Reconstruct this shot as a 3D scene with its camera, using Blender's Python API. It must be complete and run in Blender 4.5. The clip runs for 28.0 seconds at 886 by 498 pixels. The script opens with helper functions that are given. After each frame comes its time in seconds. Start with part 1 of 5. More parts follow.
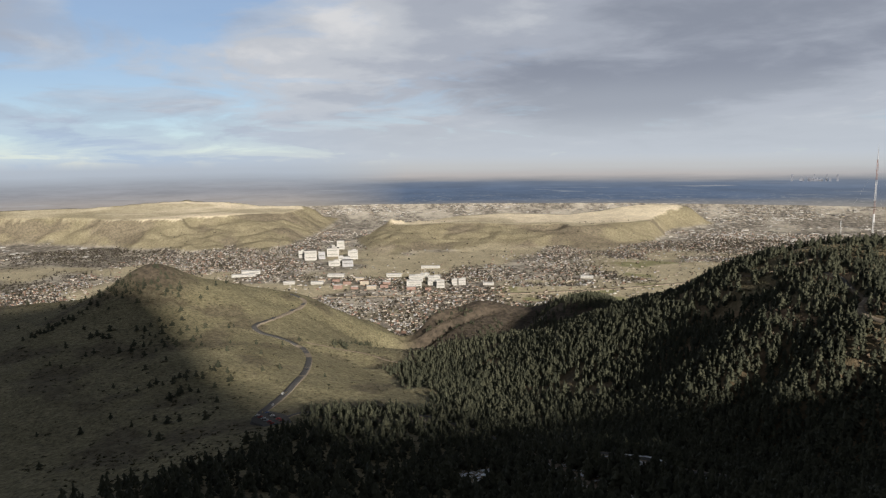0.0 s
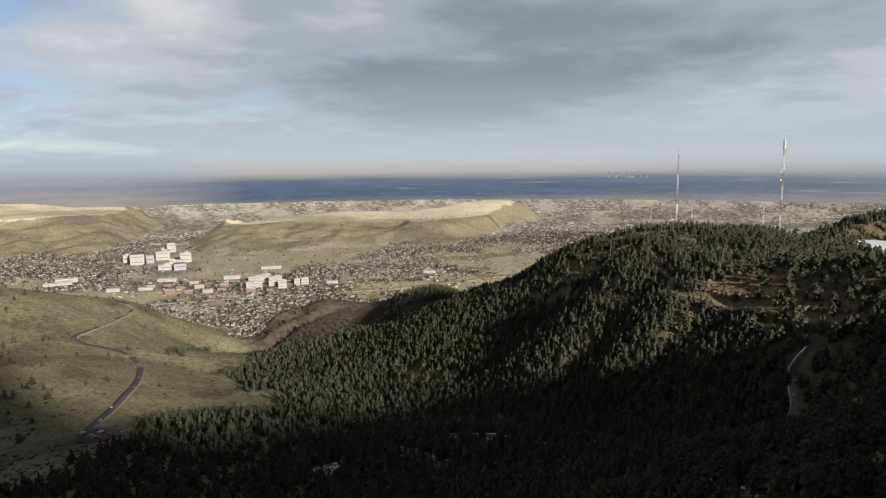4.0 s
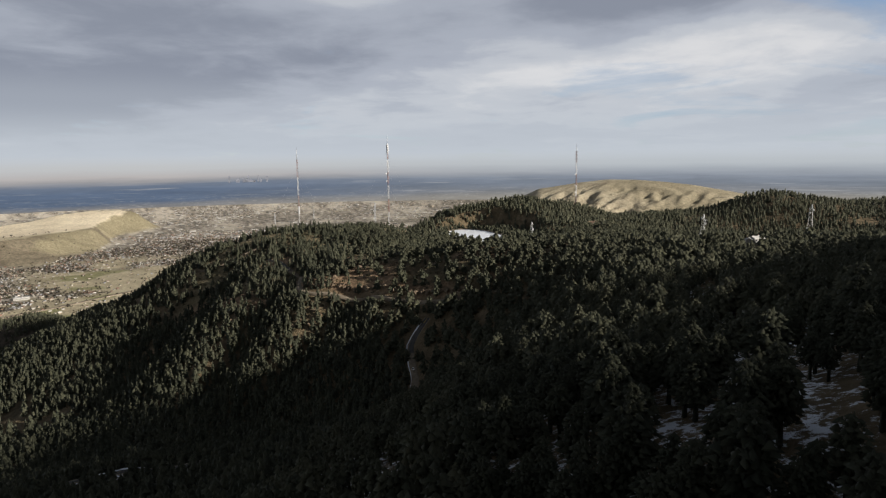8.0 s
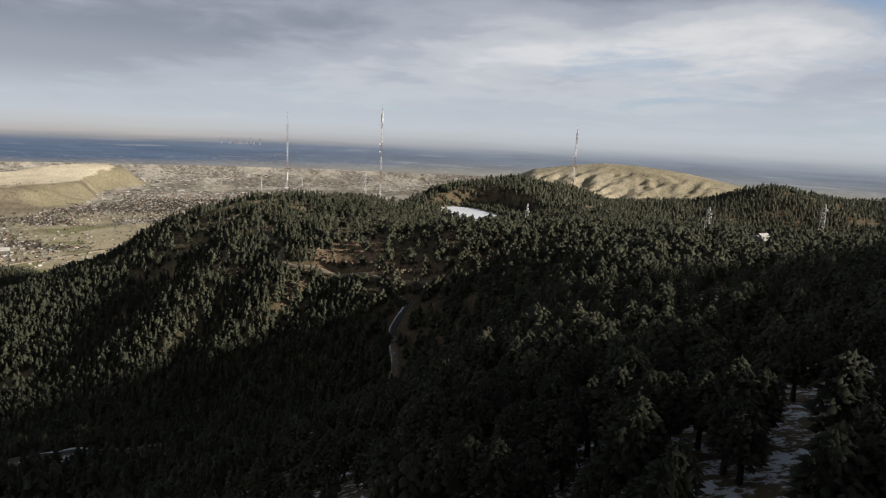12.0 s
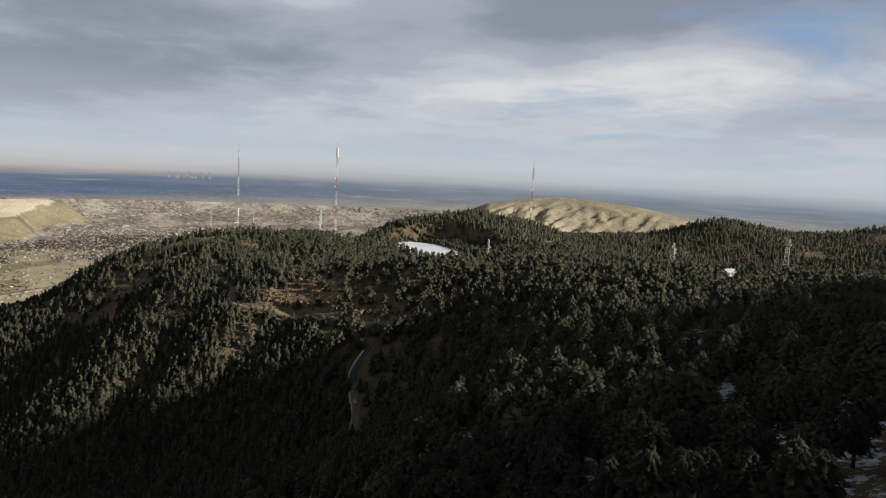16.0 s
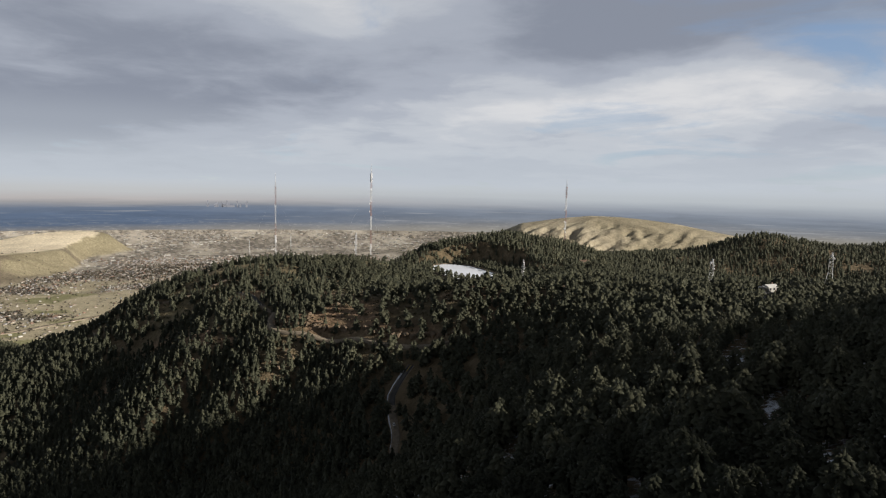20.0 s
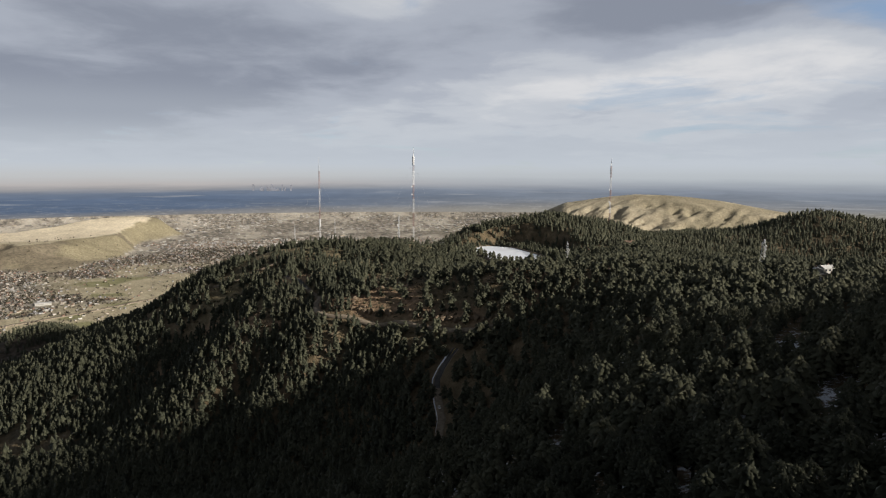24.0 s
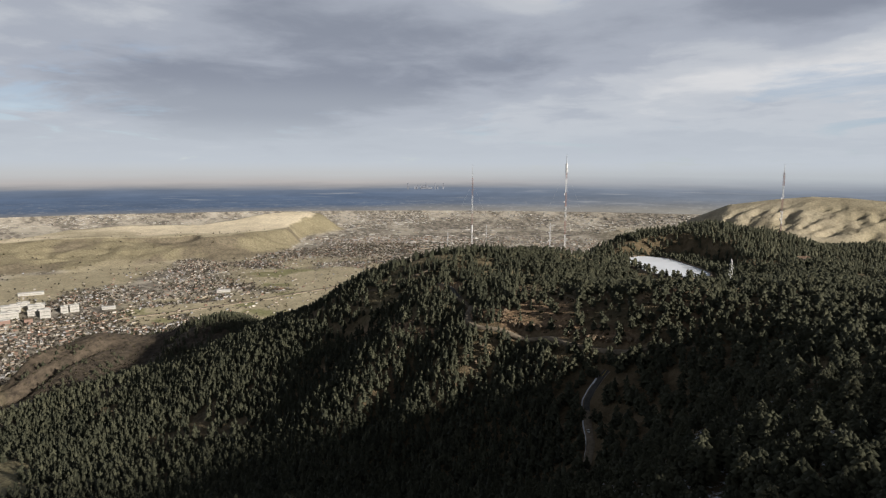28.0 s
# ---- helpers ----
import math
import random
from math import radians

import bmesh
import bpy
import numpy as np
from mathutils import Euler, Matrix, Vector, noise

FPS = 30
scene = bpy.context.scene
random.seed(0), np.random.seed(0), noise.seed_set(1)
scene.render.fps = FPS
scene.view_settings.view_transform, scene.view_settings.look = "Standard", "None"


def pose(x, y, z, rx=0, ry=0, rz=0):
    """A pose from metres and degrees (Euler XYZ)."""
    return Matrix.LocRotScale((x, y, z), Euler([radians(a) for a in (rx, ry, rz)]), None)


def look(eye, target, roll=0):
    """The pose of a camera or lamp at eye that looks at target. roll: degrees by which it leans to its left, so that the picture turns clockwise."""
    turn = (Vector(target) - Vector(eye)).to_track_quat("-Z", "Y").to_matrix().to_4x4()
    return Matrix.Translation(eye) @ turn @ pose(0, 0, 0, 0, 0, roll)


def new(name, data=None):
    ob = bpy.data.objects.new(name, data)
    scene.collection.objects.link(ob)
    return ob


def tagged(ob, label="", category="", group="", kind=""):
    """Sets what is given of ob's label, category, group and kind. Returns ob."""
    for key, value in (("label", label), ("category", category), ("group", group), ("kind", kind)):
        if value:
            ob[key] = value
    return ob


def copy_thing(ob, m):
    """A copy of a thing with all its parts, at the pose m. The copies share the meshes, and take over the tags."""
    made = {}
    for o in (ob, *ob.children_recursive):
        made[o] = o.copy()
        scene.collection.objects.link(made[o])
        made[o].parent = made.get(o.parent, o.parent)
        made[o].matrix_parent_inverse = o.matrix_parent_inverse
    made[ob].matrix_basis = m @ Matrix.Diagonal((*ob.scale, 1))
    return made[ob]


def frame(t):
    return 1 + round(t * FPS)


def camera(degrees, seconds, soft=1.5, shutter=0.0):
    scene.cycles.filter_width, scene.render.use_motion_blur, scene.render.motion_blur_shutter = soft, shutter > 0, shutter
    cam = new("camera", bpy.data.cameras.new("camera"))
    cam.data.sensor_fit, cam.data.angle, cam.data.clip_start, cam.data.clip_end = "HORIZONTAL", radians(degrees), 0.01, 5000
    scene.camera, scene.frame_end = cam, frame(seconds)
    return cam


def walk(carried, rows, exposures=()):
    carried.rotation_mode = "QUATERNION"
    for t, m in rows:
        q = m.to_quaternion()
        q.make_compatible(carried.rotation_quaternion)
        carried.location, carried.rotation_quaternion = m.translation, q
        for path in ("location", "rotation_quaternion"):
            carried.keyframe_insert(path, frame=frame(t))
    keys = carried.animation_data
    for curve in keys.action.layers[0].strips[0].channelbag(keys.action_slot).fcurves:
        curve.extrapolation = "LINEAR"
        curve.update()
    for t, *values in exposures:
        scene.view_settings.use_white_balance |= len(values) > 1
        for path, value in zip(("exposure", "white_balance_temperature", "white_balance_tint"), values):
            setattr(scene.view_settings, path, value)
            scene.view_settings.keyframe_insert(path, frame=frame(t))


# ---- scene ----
cam = camera(67.73, 28.0, soft=1.2)
PATH = (
    (0.00, 1.14, 4.64, 624.92, 82.41, 0.66, 45.55),
    (0.50, 0.81, 4.49, 625.09, 82.39, 0.56, 44.75),
    (1.00, 0.38, 4.30, 625.18, 82.36, 0.66, 43.59),
    (1.50, -0.06, 4.04, 625.15, 82.34, 0.58, 42.66),
    (2.00, -0.55, 3.64, 624.97, 82.36, 0.56, 39.50),
    (2.50, -0.69, 3.03, 624.45, 82.34, 0.78, 37.59),
    (4.50, 1.77, 0.15, 620.24, 82.08, -0.06, 24.53),
    (5.00, 0.95, 0.55, 620.04, 82.22, 0.54, 10.01),
    (5.50, 0.43, 0.67, 619.91, 82.13, 0.70, 5.20),
    (6.00, 0.03, 0.48, 619.86, 82.13, 0.77, 2.89),
    (6.50, -0.11, 0.20, 619.88, 82.18, 0.74, 2.81),
    (7.00, -0.16, -0.21, 620.04, 82.26, 0.77, 1.99),
    (7.50, -0.10, -0.29, 620.21, 82.30, 0.78, 1.01),
    (8.00, 0.00, -0.01, 620.00, 82.16, 0.74, -0.08),
    (8.50, 0.16, 1.07, 620.11, 81.88, 0.61, -0.59),
    (9.00, 0.50, 3.48, 620.03, 81.47, 0.33, -1.27),
    (9.50, 1.01, 6.96, 619.64, 81.06, -0.10, -1.92),
    (10.00, 1.29, 11.23, 619.29, 80.56, -0.73, -2.16),
    (10.50, 1.28, 15.83, 619.06, 80.20, -1.37, -1.80),
    (11.00, 0.89, 20.97, 619.11, 79.99, -1.98, -1.15),
    (11.50, 0.49, 26.27, 619.33, 79.91, -2.44, -0.59),
    (13.50, -1.26, 46.36, 619.70, 80.70, -3.68, -0.85),
    (14.00, -2.20, 49.34, 619.63, 81.28, -3.57, -1.83),
    (14.50, -3.34, 51.61, 619.61, 81.81, -3.45, -3.08),
    (15.00, -4.28, 53.24, 619.67, 82.31, -3.23, -4.09),
    (15.50, -5.00, 54.24, 619.66, 82.65, -3.04, -4.39),
    (16.00, -5.68, 54.67, 619.55, 83.04, -2.81, -4.43),
    (16.50, -6.34, 54.30, 619.51, 83.50, -2.57, -4.33),
    (17.00, -6.95, 53.36, 619.54, 83.98, -2.26, -4.22),
    (17.50, -7.31, 52.30, 619.62, 84.41, -2.07, -3.96),
    (18.00, -7.36, 51.39, 619.77, 84.74, -1.78, -3.61),
    (18.50, -7.20, 50.85, 619.96, 84.95, -1.53, -3.14),
    (19.00, -6.98, 50.79, 620.12, 85.03, -1.37, -2.60),
    (19.50, -6.77, 51.07, 620.14, 85.04, -1.25, -2.09),
    (20.00, -6.65, 51.51, 620.05, 84.85, -1.14, -1.64),
    (20.50, -6.76, 51.99, 619.97, 84.58, -1.16, -1.34),
    (21.00, -7.14, 52.40, 620.04, 84.34, -1.11, -1.17),
    (21.50, -7.47, 52.65, 620.33, 84.09, -0.95, -1.01),
    (23.50, -7.33, 51.92, 621.52, 83.42, -0.12, 1.46),
    (24.00, -7.32, 52.11, 622.32, 83.13, -0.16, 1.95),
    (24.50, -7.41, 52.37, 623.38, 82.98, -0.15, 1.48),
    (25.00, -7.53, 52.36, 624.71, 82.93, -0.10, 0.88),
    (25.50, -7.54, 52.14, 626.50, 82.96, -0.13, 1.74),
    (26.00, -7.58, 51.68, 628.60, 83.01, -0.04, 1.97),
    (26.50, -7.86, 51.11, 630.95, 83.01, -0.03, 3.33),
    (27.00, -8.35, 50.30, 633.45, 83.00, 0.05, 5.18),
    (27.50, -9.19, 49.26, 636.06, 82.93, 0.01, 8.08),
    (28.00, -10.43, 48.00, 638.81, 82.79, -0.22, 14.85),
)
walk(cam, [(t, pose(x, y, z, rx, ry, rz)) for t, x, y, z, rx, ry, rz in PATH], exposures=((0.0, 0.5), (28.0, 0.5)))

# ---- sky and sun ----
SUN_ELEVATION, SUN_TURN = radians(19.0), radians(-23.0)  # low winter sun over the right shoulder of the hill
to_sun = Vector((math.cos(SUN_ELEVATION) * math.cos(SUN_TURN), math.cos(SUN_ELEVATION) * math.sin(SUN_TURN), math.sin(SUN_ELEVATION)))
sun_data = bpy.data.lights.new("sun", "SUN")
sun_data.energy, sun_data.angle, sun_data.color = 5.0, radians(2.5), (1.0, 0.925, 0.83)
sun_lamp = new("sun", sun_data)
sun_lamp.matrix_world = look(to_sun * 100, (0, 0, 0))


def node(tree, kind, x=None, **values):
    n = tree.nodes.new(kind)
    for key, value in values.items():
        if key in n.inputs:
            n.inputs[key].default_value = value
    return n


def ramp(tree, fac, stops, ease="LINEAR"):
    n = tree.nodes.new("ShaderNodeValToRGB")
    n.color_ramp.interpolation = ease
    while len(n.color_ramp.elements) < len(stops):
        n.color_ramp.elements.new(0.5)
    for e, (at, colour) in zip(n.color_ramp.elements, stops):
        e.position = at
        e.color = (*colour, 1) if len(colour) == 3 else colour
    tree.links.new(fac, n.inputs[0])
    return n.outputs[0]


def grey(v):
    return (v, v, v)


def maths(tree, op, a, b=0.0, c=0.0, clamp=False):
    n = tree.nodes.new("ShaderNodeMath")
    n.operation, n.use_clamp = op, clamp
    for i, v in enumerate((a, b, c)):
        if isinstance(v, (int, float)):
            n.inputs[i].default_value = v
        else:
            tree.links.new(v, n.inputs[i])
    return n.outputs[0]


def mixed(tree, fac, a, b, mode="MIX"):
    n = tree.nodes.new("ShaderNodeMix")
    n.data_type, n.blend_type = "RGBA", mode
    for i, v in ((0, fac), (6, a), (7, b)):
        if isinstance(v, (int, float)):
            n.inputs[i].default_value = v
        elif isinstance(v, tuple):
            n.inputs[i].default_value = (*v, 1)
        else:
            tree.links.new(v, n.inputs[i])
    return n.outputs[2]


def noise_tex(tree, vector, scale, detail=4.0, rough=0.55, warp=0.0, colour=False):
    n = tree.nodes.new("ShaderNodeTexNoise")
    n.inputs["Scale"].default_value, n.inputs["Detail"].default_value = scale, detail
    n.inputs["Roughness"].default_value, n.inputs["Distortion"].default_value = rough, warp
    if vector is not None:
        tree.links.new(vector, n.inputs["Vector"])
    return n.outputs["Color" if colour else "Fac"]


def scaled(tree, vector, scale, turn=(0, 0, 0), shift=(0, 0, 0)):
    n = tree.nodes.new("ShaderNodeMapping")
    n.inputs["Scale"].default_value = scale
    n.inputs["Rotation"].default_value = turn
    n.inputs["Location"].default_value = shift
    tree.links.new(vector, n.inputs["Vector"])
    return n.outputs[0]


world = bpy.data.worlds.new("sky")
scene.world = world
world.use_nodes = True
wt = world.node_tree
wt.nodes.clear()
way = wt.nodes.new("ShaderNodeTexCoord").outputs["Generated"]
sky = wt.nodes.new("ShaderNodeTexSky")
sky.sky_type, sky.sun_disc = "NISHITA", False
sky.sun_elevation, sky.sun_rotation = SUN_ELEVATION, radians(90) - SUN_TURN
sky.altitude, sky.air_density, sky.dust_density = 2100, 1.0, 0.6
blue = wt.nodes.new("ShaderNodeBackground")
blue.inputs["Strength"].default_value = 0.071
wt.links.new(mixed(wt, 0.45, sky.outputs[0], (2.9, 4.2, 6.6)), blue.inputs["Color"])
sep = wt.nodes.new("ShaderNodeSeparateXYZ")
wt.links.new(way, sep.inputs[0])
# the cloud deck lies level overhead, so its texture draws together towards the horizon
level = maths(wt, "ADD", maths(wt, "MAXIMUM", sep.outputs[2], 0.0), 0.13)
deck_at = wt.nodes.new("ShaderNodeCombineXYZ")
for i in (0, 1):
    wt.links.new(maths(wt, "DIVIDE", sep.outputs[i], level), deck_at.inputs[i])
deck = deck_at.outputs[0]
big = noise_tex(wt, scaled(wt, deck, (0.62, 0.62, 1), shift=(3.1, 0.4, 0)), 1.0, 9, 0.55, 0.25)
fine = noise_tex(wt, scaled(wt, deck, (2.1, 2.1, 1), shift=(7.3, 1.9, 2.0)), 1.0, 9, 0.6, 0.3)
wisp = noise_tex(wt, scaled(wt, deck, (1.05, 1.05, 1), shift=(1.7, 5.2, 4.0)), 1.0, 9, 0.58, 0.5)


def lobe(bearing, rise, radius, amount):
    """A broad bank or break in the cloud round a direction."""
    a, e = radians(bearing), radians(rise)
    n = wt.nodes.new("ShaderNodeVectorMath")
    n.operation = "DISTANCE"
    wt.links.new(scaled(wt, way, (1, 1, 2.2)), n.inputs[0])
    n.inputs[1].default_value = (-math.sin(a) * math.cos(e), math.cos(a) * math.cos(e), 2.2 * math.sin(e))
    m = wt.nodes.new("ShaderNodeMapRange")
    m.interpolation_type = "SMOOTHSTEP"
    wt.links.new(n.outputs["Value"], m.inputs["Value"])
    for key, v in (("From Min", 0.0), ("From Max", radius), ("To Min", amount), ("To Max", 0.0)):
        m.inputs[key].default_value = v
    return m.outputs["Result"]


shade = maths(wt, "ADD", maths(wt, "ADD", maths(wt, "MULTIPLY", big, 0.56), maths(wt, "MULTIPLY", fine, 0.26)), 0.09)
for bank in ((24, 8.0, 0.40, 0.18), (20, 4.5, 0.28, 0.05), (38, 5, 0.26, 0.07), (12, 9, 0.22, 0.06), (-16, 14, 0.32, 0.20), (-33, 14.5, 0.25, 0.15), (10, 14.5, 0.16, -0.10), (-9.5, 6.8, 0.24, -0.15),
             (-23, 7.5, 0.22, -0.11), (38, 11.5, 0.14, -0.07), (33, 4, 0.25, 0.05), (24, 3.5, 0.20, -0.05), (53, 11.5, 0.14, -0.17), (2, 10, 0.2, 0.04)):
    shade = maths(wt, "ADD", shade, lobe(*bank))
gaps = wisp
for rift in ((80, 7, 0.66, 0.25), (70, 14, 0.3, 0.12), (-35, 10, 0.13, 0.22), (-30, 11, 0.10, 0.16), (33, 15, 0.10, 0.12), (20, 9, 0.42, -0.13), (-8, 10, 0.34, -0.07)):
    gaps = maths(wt, "ADD", gaps, lobe(*rift))
dense = ramp(wt, gaps, [(0.54, grey(1)), (0.66, grey(0.62)), (0.80, grey(0.12))], "EASE")
tone = ramp(wt, shade, [(0.32, (0.735, 0.74, 0.76)), (0.44, (0.555, 0.585, 0.64)), (0.53, (0.425, 0.46, 0.535)), (0.70, (0.275, 0.305, 0.375))], "EASE")
low_air = ramp(wt, sep.outputs[2], [(0.0, grey(0.95)), (0.03, grey(0.75)), (0.08, grey(0.3)), (0.13, grey(0))], "EASE")  # the far, thin end of the deck
clear_north = lobe(82, 3, 0.62, 1.0)
tone = mixed(wt, low_air, tone, mixed(wt, clear_north, (0.535, 0.58, 0.635), (0.42, 0.56, 0.74)))
cloud = wt.nodes.new("ShaderNodeBackground")
wt.links.new(tone, cloud.inputs["Color"])
overhead_dim = ramp(wt, sep.outputs[2], [(0.0, grey(0.70)), (0.27, grey(0.64)), (0.5, grey(0.20)), (1.0, grey(0.10))], "EASE")  # the unseen sky overhead is dimmed, to keep the land's shade dark
wt.links.new(overhead_dim, cloud.inputs["Strength"])
both = wt.nodes.new("ShaderNodeMixShader")
wt.links.new(dense, both.inputs[0])
wt.links.new(blue.outputs[0], both.inputs[1])
wt.links.new(cloud.outputs[0], both.inputs[2])
wout = wt.nodes.new("ShaderNodeOutputWorld")
wt.links.new(both.outputs[0], wout.inputs[0])

# ---- land: the plan of crests, gullies and plain, in metres from the hovering point ----
EYE = 620.0      # height of the hovering point over the town
REACH = 2000.0   # beyond this the plain is drawn in towards the viewer, so that the horizon stays within the lens's reach
OUTER, DRAW, GATHER = 5400.0, 0.52, 880.0

PLAN = {
    # out of view; heights made up to throw shade on the slopes and peak
    "unseen shading ridge": [(700, 380, 0), (520, 340, 26), (470, 240, 49), (395, 218, 37), (440, 190, 49), (452, 140, 12), (478, 73, 91), (487, 20, 98), (400, 40, 77), (245, -46, 62), (431, -60, 83), (350, -20, 71), (356, -60, 107), (335, -108, 130), (428, -124, 137), (284, -162, 288), (351, -173, 199), (262, -232, 338), (120, -450, 331), (-200, -650, 180), (-600, -750, 121)],
    "near spur": [(0, 0, -65), (66, 110, -48), (110, 220, -67), (64, 290, -90), (50, 400, -108), (180, 150, -30), (240, 330, -61), (330, 420, -64), (-15, 270, -116), (-18, 440, -162), (-60, 100, -87), (0, 130, -72)],
    "wooded shelf": [(140, 400, -80), (235, 595, -82), (302, 542, -74), (262, 548, -74), (400, 470, -65), (330, 760, -102), (109, 798, -111), (22, 620, -94), (150, 700, -92), (200, 980, -107), (450, 900, -132), (620, 750, -110)],
    "reservoir": [(50, 820, -121), (0, 850, -119), (60, 735, -108), (100, 880, -122), (0, 1070, -123), (60, 1000, -124), (100, 950, -123), (-10, 990, -122)],
    "west knob": [(-181, 932, -99), (-110, 950, -102), (-45, 985, -108), (-120, 800, -113)],
    "pine knob": [(140, 1250, -85), (60, 1230, -97), (200, 1240, -91), (255, 1240, -102), (301, 1255, -120), (-5, 1200, -110)],
    "far hills": [(652, 1342, -81), (555, 1370, -119), (612, 1360, -94), (690, 1325, -83), (730, 1300, -93), (800, 1280, -108), (470, 1390, -124), (400, 1330, -126), (1050, 1380, -86), (920, 1330, -106), (700, 1700, -190), (1050, 1750, -190), (480, 1750, -210), (1400, 1500, -100), (430, 980, -136), (600, 1080, -146), (720, 1000, -140), (330, 1060, -126)],
    "north crest": [(-290, 883, -115), (-363, 878, -148), (-439, 876, -194), (-497, 890, -215), (-620, 980, -276), (-741, 1128, -274), (-820, 1250, -305)],
    "east fall": [(-300, 1150, -260), (-100, 1250, -200), (-500, 1300, -400), (0, 1500, -250), (250, 1600, -200), (500, 2000, -300), (-200, 1900, -520), (1000, 2300, -350)],
    "gulch": [(-16, 524, -144), (-150, 430, -199), (-300, 480, -235), (-450, 570, -272), (-690, 640, -309), (-1000, 880, -392), (-1105, 985, -424), (-1165, 965, -394), (-1250, 1150, -480), (-1500, 1500, -560)],
    "wooded face": [(-238, 686, -154), (-310, 719, -189), (-134, 640, -130), (-273, 569, -214), (-500, 720, -248), (-194, 372, -184)],
    "saddle": [(-548, 300, -240), (-438, 503, -257), (-420, 300, -216), (-250, 200, -173), (-110, 190, -128), (-330, 130, -163)],
    "grass peak": [(-1224, 460, -186), (-1180, 500, -206), (-1130, 440, -218), (-1246, 638, -240), (-1223, 869, -335), (-1069, 904, -366), (-1242, 798, -292), (-1298, 370, -240), (-1150, 720, -274)],
    "peak flank": [(-900, 480, -262), (-1000, 640, -286), (-750, 420, -256), (-1096, 348, -238), (-927, 207, -256), (-490, 90, -225), (-700, 130, -262), (-1573, 292, -286), (-1300, 200, -265), (-1420, 150, -272)],
    "peak fall": [(-1700, 700, -480), (-1900, 300, -500), (-1600, 1150, -560), (-1500, -200, -340)],
    "brown hill": [(-1058, 1000, -337), (-1030, 1018, -326), (-1011, 1108, -322), (-900, 1120, -326), (-775, 849, -304), (-1000, 1350, -420), (-700, 960, -308)],
    "foot": [(-900, 1750, -590), (-1400, 1800, -605), (-600, 1850, -575)],
    "canyon side": [(-300, -100, -121), (-700, -200, -231), (-1000, -500, -201), (900, 0, 60), (700, -600, 119)],
}
_knots = np.array([p for line in PLAN.values() for p in line], float)


GULLIES = (  # head x, y, foot x, y, depth, half width
    (-158, 708, -200, 550, 16, 22), (-255, 780, -330, 590, 8, 24), (-330, 830, -480, 640, 5, 28), (-90, 600, -160, 490, 12, 18),
    (-1000, 1030, -1058, 915, 24, 15), (-945, 1075, -1014, 900, 28, 18), (-850, 1110, -790, 850, 36, 40), (-880, 560, -800, 610, 7, 22), (-1120, 640, -1010, 830, 8, 35),
)


def _kernel(d2):
    return -np.sqrt(d2 + 55.0 ** 2)


def _solve_land():
    d2 = ((_knots[:, None, :2] - _knots[None, :, :2]) ** 2).sum(-1)
    n = len(_knots)
    a = np.zeros((n + 1, n + 1))
    a[:n, :n] = _kernel(d2) + np.eye(n) * 0.5
    a[:n, n] = a[n, :n] = 1
    return np.linalg.solve(a, np.append(_knots[:, 2], 0))


_weights = _solve_land()


def ease(a, b, v):
    t = np.clip((v - a) / (b - a), 0, 1)
    return t * t * (3 - 2 * t)


_rng = np.random.default_rng(11)
_lattice = _rng.random((256, 256))


def value_noise(x, y):
    xi, yi = np.floor(x).astype(int), np.floor(y).astype(int)
    fx, fy = x - xi, y - yi
    fx, fy = fx * fx * (3 - 2 * fx), fy * fy * (3 - 2 * fy)
    g = lambda i, j: _lattice[(xi + i) & 255, (yi + j) & 255]
    return (g(0, 0) * (1 - fx) + g(1, 0) * fx) * (1 - fy) + (g(0, 1) * (1 - fx) + g(1, 1) * fx) * fy


def fractal(x, y, size, octaves=4, gain=0.5):
    total, amp, norm = 0.0, 1.0, 0.0
    for k in range(octaves):
        total = total + amp * (value_noise(x / size + 17.3 * k, y / size - 9.1 * k) - 0.5)
        norm += amp
        size, amp = size / 2.03, amp * gain
    return total / norm * 2


def polar(x, y):
    return np.degrees(np.arctan2(-x, y)), np.hypot(x, y)  # bearing in degrees to the left of the mountain, distance


def rise(t):
    """A long talus slope with a short steep cap of hard rock."""
    t = np.clip(t, 0, 1)
    return 0.94 * t ** 0.9 + 0.06 * ease(0.8, 1.0, t)


